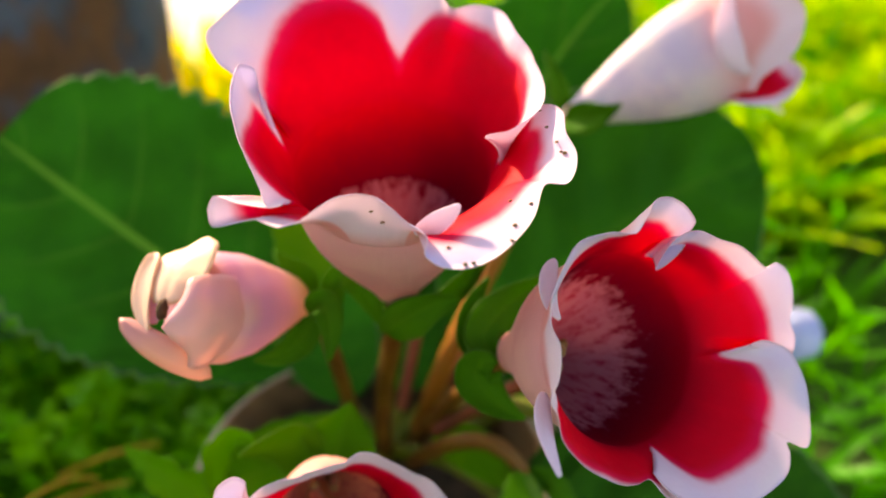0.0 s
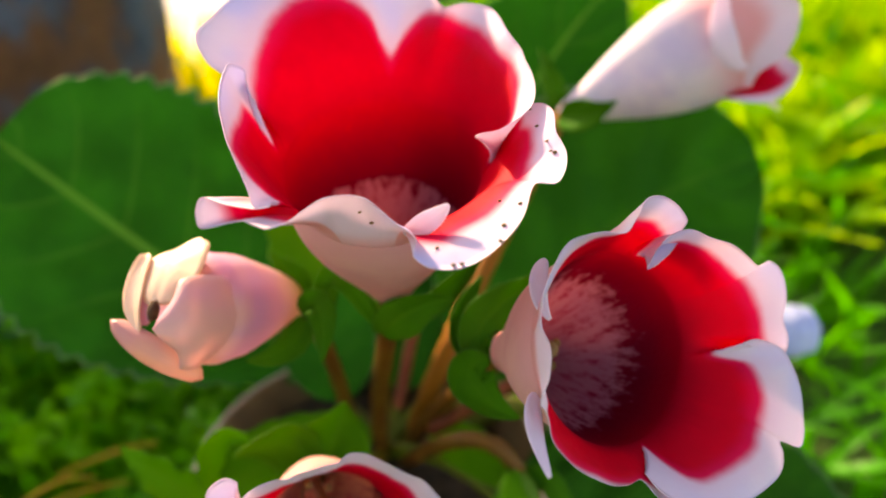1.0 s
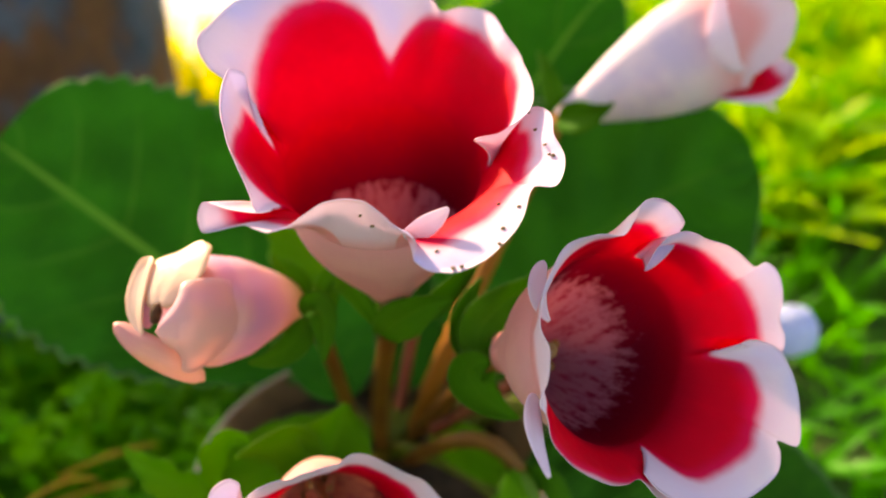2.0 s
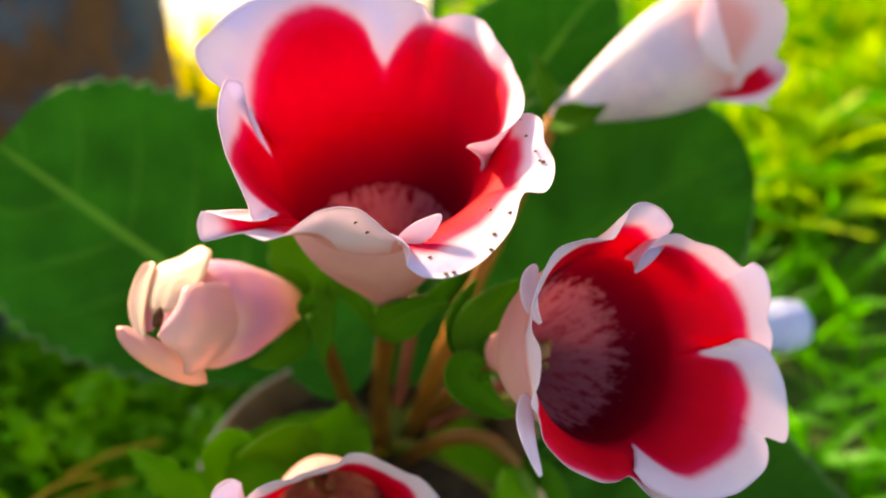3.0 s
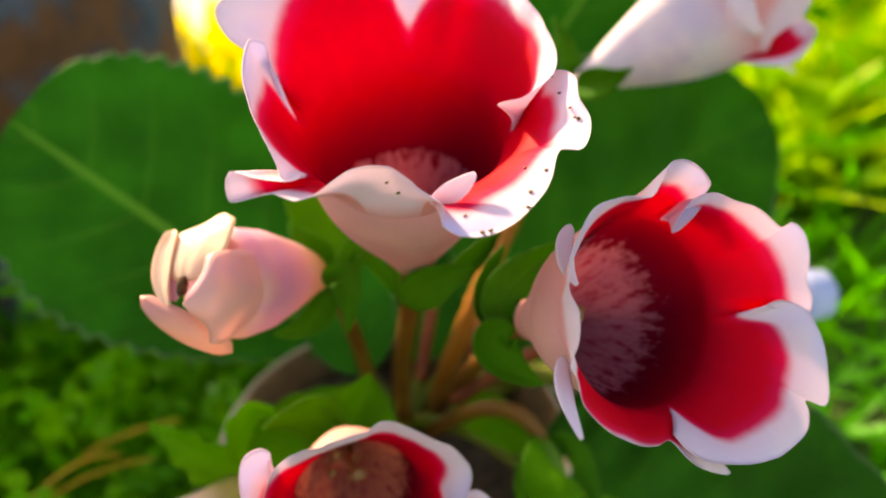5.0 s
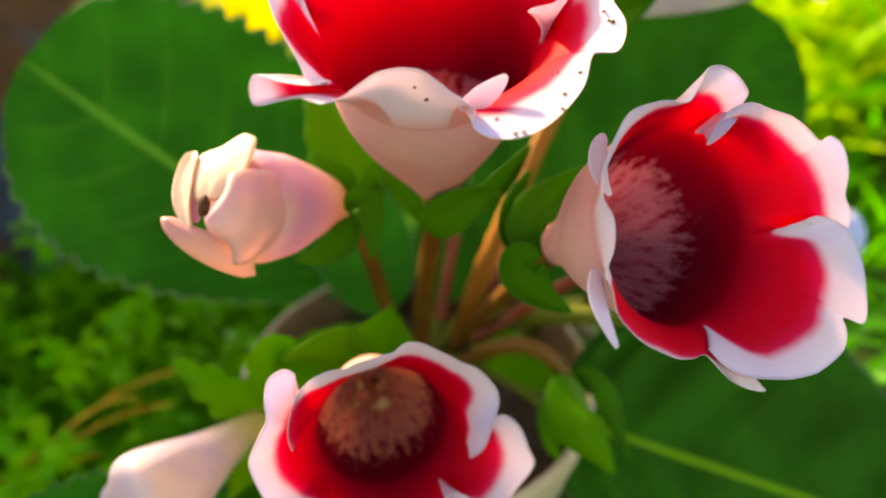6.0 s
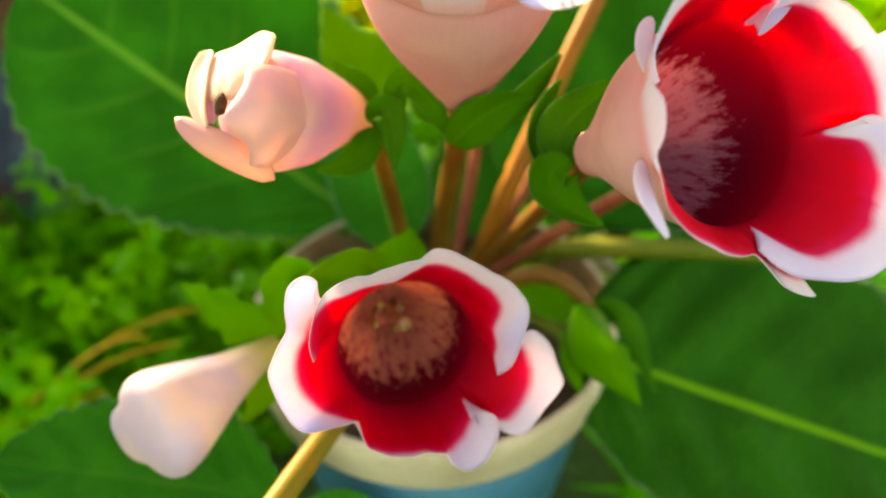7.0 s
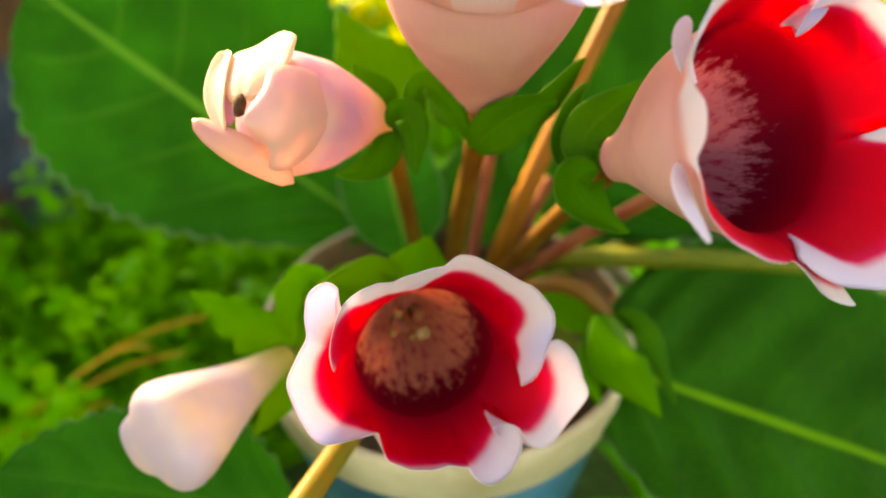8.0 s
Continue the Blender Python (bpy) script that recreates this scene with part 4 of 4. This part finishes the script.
petal_flap(opening_bud, [(-0.0725, 0.1637, 0.2111), (-0.0644, 0.1569, 0.2082), (-0.0582, 0.1544, 0.2081), (-0.0525, 0.1579, 0.1990)], FACE, 0.0030, 4, cup=-0.25, shape=(1.1, 0.36)).data.materials[0] = BUD_LIP
petal_flap(opening_bud, [(-0.0655, 0.1760, 0.2175), (-0.0665, 0.1690, 0.2150), (-0.0652, 0.1640, 0.2095)], (-0.2, -0.85, 0.4), 0.0030, 3, cup=0.2)
petal_flap(opening_bud, [(-0.0420, 0.1790, 0.2010), (-0.0461, 0.1585, 0.2138), (-0.0530, 0.1522, 0.2180), (-0.0600, 0.1560, 0.2150)], (-0.15, -0.85, 0.50), 0.0104, 6, cup=-0.50, shape=(0.85, 0.5))
# dark lump added where the gap between the folded petals lies in shade
part("dark_gap", ball_mesh("dark_gap", (-0.0621, 0.1625, 0.2149), (0.1, 0.5, 0.6), 0.0014, 0.0048, GAP_DARK, 3), opening_bud, "dark lump standing in for the shaded gap between the petals")
leaf_sepal(opening_bud, [(-0.0338, 0.1863, 0.1965), (-0.0285, 0.1861, 0.2034), (-0.0264, 0.1795, 0.1995), (-0.0274, 0.1738, 0.1905)], 0.0046, 5)
leaf_sepal(opening_bud, [(-0.0327, 0.1874, 0.1942), (-0.0359, 0.1775, 0.1883), (-0.0459, 0.1722, 0.1919)], 0.0044, 6)
leaf_sepal(opening_bud, [(-0.0344, 0.1934, 0.1948), (-0.0363, 0.1966, 0.2011), (-0.0430, 0.1984, 0.2065)], 0.0044, 7)
pale_bud = part("bud", bud_mesh("bud", (-0.0662, 0.1792, 0.1265), (-0.0255, -0.0414, 0.0102), 0.0498, [(0, 0.0035), (0.15, 0.0048), (0.35, 0.0068), (0.50, 0.0090), (0.70, 0.0124), (0.82, 0.0142), (0.90, 0.0147), (0.95, 0.0138), (0.98, 0.0116), (0.995, 0.0075), (1, 0.002)], 2, seams=3, fold=0.42, sharp=2), PLANT, "closed cream-white bud lit on its upper side")
pale_bud.data.materials[0] = BUD_PALE
leaf_sepal(pale_bud, [(-0.0652, 0.1797, 0.1267), (-0.0731, 0.1790, 0.1356), (-0.0820, 0.1853, 0.1374), (-0.0948, 0.1945, 0.1379)], 0.0072, 1, mat=YOUNG, teeth=0.40)
leaf_sepal(pale_bud, [(-0.0643, 0.1809, 0.1275), (-0.0679, 0.1856, 0.1412), (-0.0644, 0.1895, 0.1525), (-0.0539, 0.1865, 0.1537), (-0.0521, 0.1832, 0.1493)], 0.0042, 2, mat=YOUNG, teeth=0.25)
leaf_sepal(pale_bud, [(-0.0658, 0.1783, 0.1255), (-0.0666, 0.1631, 0.1255), (-0.0711, 0.1523, 0.1243)], 0.006, 3, mat=YOUNG)
stalk([(-0.028, 0.230, 0.088), (-0.044, 0.215, 0.115), (-0.050, 0.19, 0.13), (-0.0662, 0.1792, 0.1265)], [0.0028, 0.0025, 0.0025], STALK)
shade_tinted_bud = part("bud", bud_mesh("bud", (0.1125, 0.268, 0.122), (0.034, 0.002, 0.002), 0.040, [(0, 0.004), (0.3, 0.007), (0.7, 0.0105), (0.9, 0.009), (1, 0.002)], 3), PLANT, "small pale bud behind the open flower, blue shade put into its colour")
shade_tinted_bud.data.materials[0] = BUD_BLUE_SHADE
stalk([(-0.004, 0.240, 0.088), (0.03, 0.255, 0.10), (0.08, 0.265, 0.118), (0.1125, 0.268, 0.122)], [0.003, 0.0025, 0.0025], STALK)
green_bud = part("bud", bud_mesh("bud", (0.0284, 0.1985, 0.1215), (0.0056, -0.0231, -0.0070), 0.0225, [(0, 0.0024), (0.25, 0.0040), (0.5, 0.0042), (0.75, 0.0030), (0.92, 0.0016), (1, 0.0006)], 4), PLANT, "small green bud wrapped in its sepals")
green_bud.data.materials[0] = GREEN_BUD
leaf_sepal(green_bud, [(0.0290, 0.1996, 0.1221), (0.0262, 0.1804, 0.1290), (0.0318, 0.1708, 0.1255), (0.0396, 0.1672, 0.1128)], 0.0098, 21, mat=BUD_SEPAL, cup=-0.45)
leaf_sepal(green_bud, [(0.0305, 0.1996, 0.1221), (0.0412, 0.1955, 0.1264), (0.0417, 0.1838, 0.1180), (0.0468, 0.1761, 0.1079)], 0.0042, 22, cup=-0.3)
leaf_sepal(green_bud, [(0.0265, 0.1988, 0.1211), (0.0210, 0.1859, 0.1208), (0.0217, 0.1798, 0.1129), (0.0245, 0.1762, 0.1083)], 0.0045, 23, mat=BUD_SEPAL, cup=-0.3)
stalk([(-0.010, 0.232, 0.090), (-0.0003, 0.2041, 0.1279), (0.0130, 0.2080, 0.1360), (0.0230, 0.2040, 0.1300), (0.0284, 0.1990, 0.1220)], [0.0028, 0.0028, 0.0028, 0.0026], STEM)

# ---- leaves ----
leaf([(-0.0346, 0.2406, 0.1129), (-0.0367, 0.2543, 0.1230), (-0.0433, 0.2738, 0.1351), (-0.0522, 0.2902, 0.1452)], (0.1, -0.85, 0.5), 0.018, None, cup=0.12, wave=0.06, ripple=0.01, seed=11)
leaf([(-0.0143, 0.2529, 0.1080), (-0.0076, 0.2677, 0.1180), (-0.0028, 0.2817, 0.1268), (0.0044, 0.2979, 0.1348)], (-0.1, -0.8, 0.6), 0.016, None, cup=0.12, wave=0.06, ripple=0.01, seed=12, mat=LEAF_DARK)
leaf([(-0.045, 0.265, 0.104), (-0.090, 0.281, 0.133), (-0.135, 0.297, 0.163), (-0.170, 0.308, 0.187)], (0.2, -0.75, 0.6), 0.0572, [tuple(CROWN), (-0.032, 0.256, 0.097), (-0.045, 0.265, 0.104)], cup=0.05, wave=0.04, seed=1, shape=(0.95, 0.30), under=(1.36, 0.58), lop=0.10, teeth=0.075, count=17, nu=170, nv=33)
leaf([(0.0246, 0.2008, 0.1041), (0.0597, 0.1898, 0.0954), (0.1173, 0.1790, 0.0792), (0.1800, 0.1663, 0.0582)], (0.08, -0.42, 0.90), 0.053, [tuple(CROWN), (0.002, 0.218, 0.116), (0.0246, 0.2008, 0.1041)], cup=0.08, wave=0.05, mat=LEAF_LOW_SHADED, teeth=0.04, seed=2, lop=-0.18, ripple=0.045, shape=(0.85, 0.72), under=(0.80, 0.66), nu=130)
leaf([(0.012, 0.262, 0.118), (0.05, 0.285, 0.150), (0.09, 0.300, 0.175), (0.130, 0.312, 0.178)], (-0.15, -0.80, 0.58), 0.056, [tuple(CROWN), (-0.004, 0.25, 0.105), (0.012, 0.262, 0.118)], cup=0.14, wave=0.06, mat=LEAF_DARK, seed=3, ripple=0.05)
leaf([(0.000, 0.285, 0.125), (0.02, 0.325, 0.165), (0.045, 0.355, 0.205), (0.078, 0.372, 0.232)], (0.05, -0.80, 0.55), 0.042, [tuple(CROWN), (-0.01, 0.265, 0.11), (0.000, 0.285, 0.125)], cup=0.14, wave=0.06, seed=4)
leaf([(-0.0644, 0.1500, 0.0937), (-0.0888, 0.1530, 0.0951), (-0.1176, 0.1543, 0.1030), (-0.1435, 0.1527, 0.1086)], (0.10, -0.60, 0.79), 0.024, None, cup=0.08, wave=0.08, mat=LEAF_DARK, seed=5, nu=150, teeth=0.13, ripple=0.05)
stalk([tuple(CROWN), (-0.030, 0.195, 0.125), (-0.0453, 0.1470, 0.1267), (-0.0533, 0.1291, 0.1312), (-0.0613, 0.1127, 0.1309)], [0.003, 0.003, 0.0032, 0.0034, 0.003], YELLOW_STALK, "petiole", "yellowing thick leaf stalk over the pot rim")
leaf([(-0.040, 0.156, 0.086), (-0.052, 0.143, 0.074), (-0.060, 0.128, 0.052), (-0.064, 0.114, 0.022)], (0.1, -0.75, 0.65), 0.023, None, cup=0.10, wave=0.06, seed=6, mat=LEAF)
leaf([(-0.0299, 0.2225, 0.1776), (-0.0374, 0.2300, 0.1839), (-0.0443, 0.2390, 0.1905), (-0.0523, 0.2516, 0.1999)], (0.25, -0.82, 0.50), 0.0125, None, "small young yellow-green leaf", BUD_SEPAL, nu=60, nv=17, cup=0.12, wave=0.10, seed=7, teeth=0.14, count=5, shape=(0.60, 0.95))
leaf([(-0.022, 0.225, 0.115), (-0.040, 0.200, 0.132), (-0.058, 0.185, 0.135), (-0.075, 0.180, 0.128)], (0.1, -0.55, 0.8), 0.012, None, "small young yellow-green leaf", BUD_SEPAL, nu=40, nv=15, cup=0.2, wave=0.08, seed=8, teeth=0.06, count=7)
leaf([(-0.0000, 0.2227, 0.1164), (0.0115, 0.2150, 0.1177), (0.0244, 0.2046, 0.1167), (0.0354, 0.1924, 0.1147)], (0.1, -0.6, 0.79), 0.0075, None, "narrow yellow-green leaf at the foot of the stems", YOUNG, nu=40, nv=15, cup=0.25, wave=0.08, seed=14, teeth=0.03, count=7, shape=(0.7, 0.7))
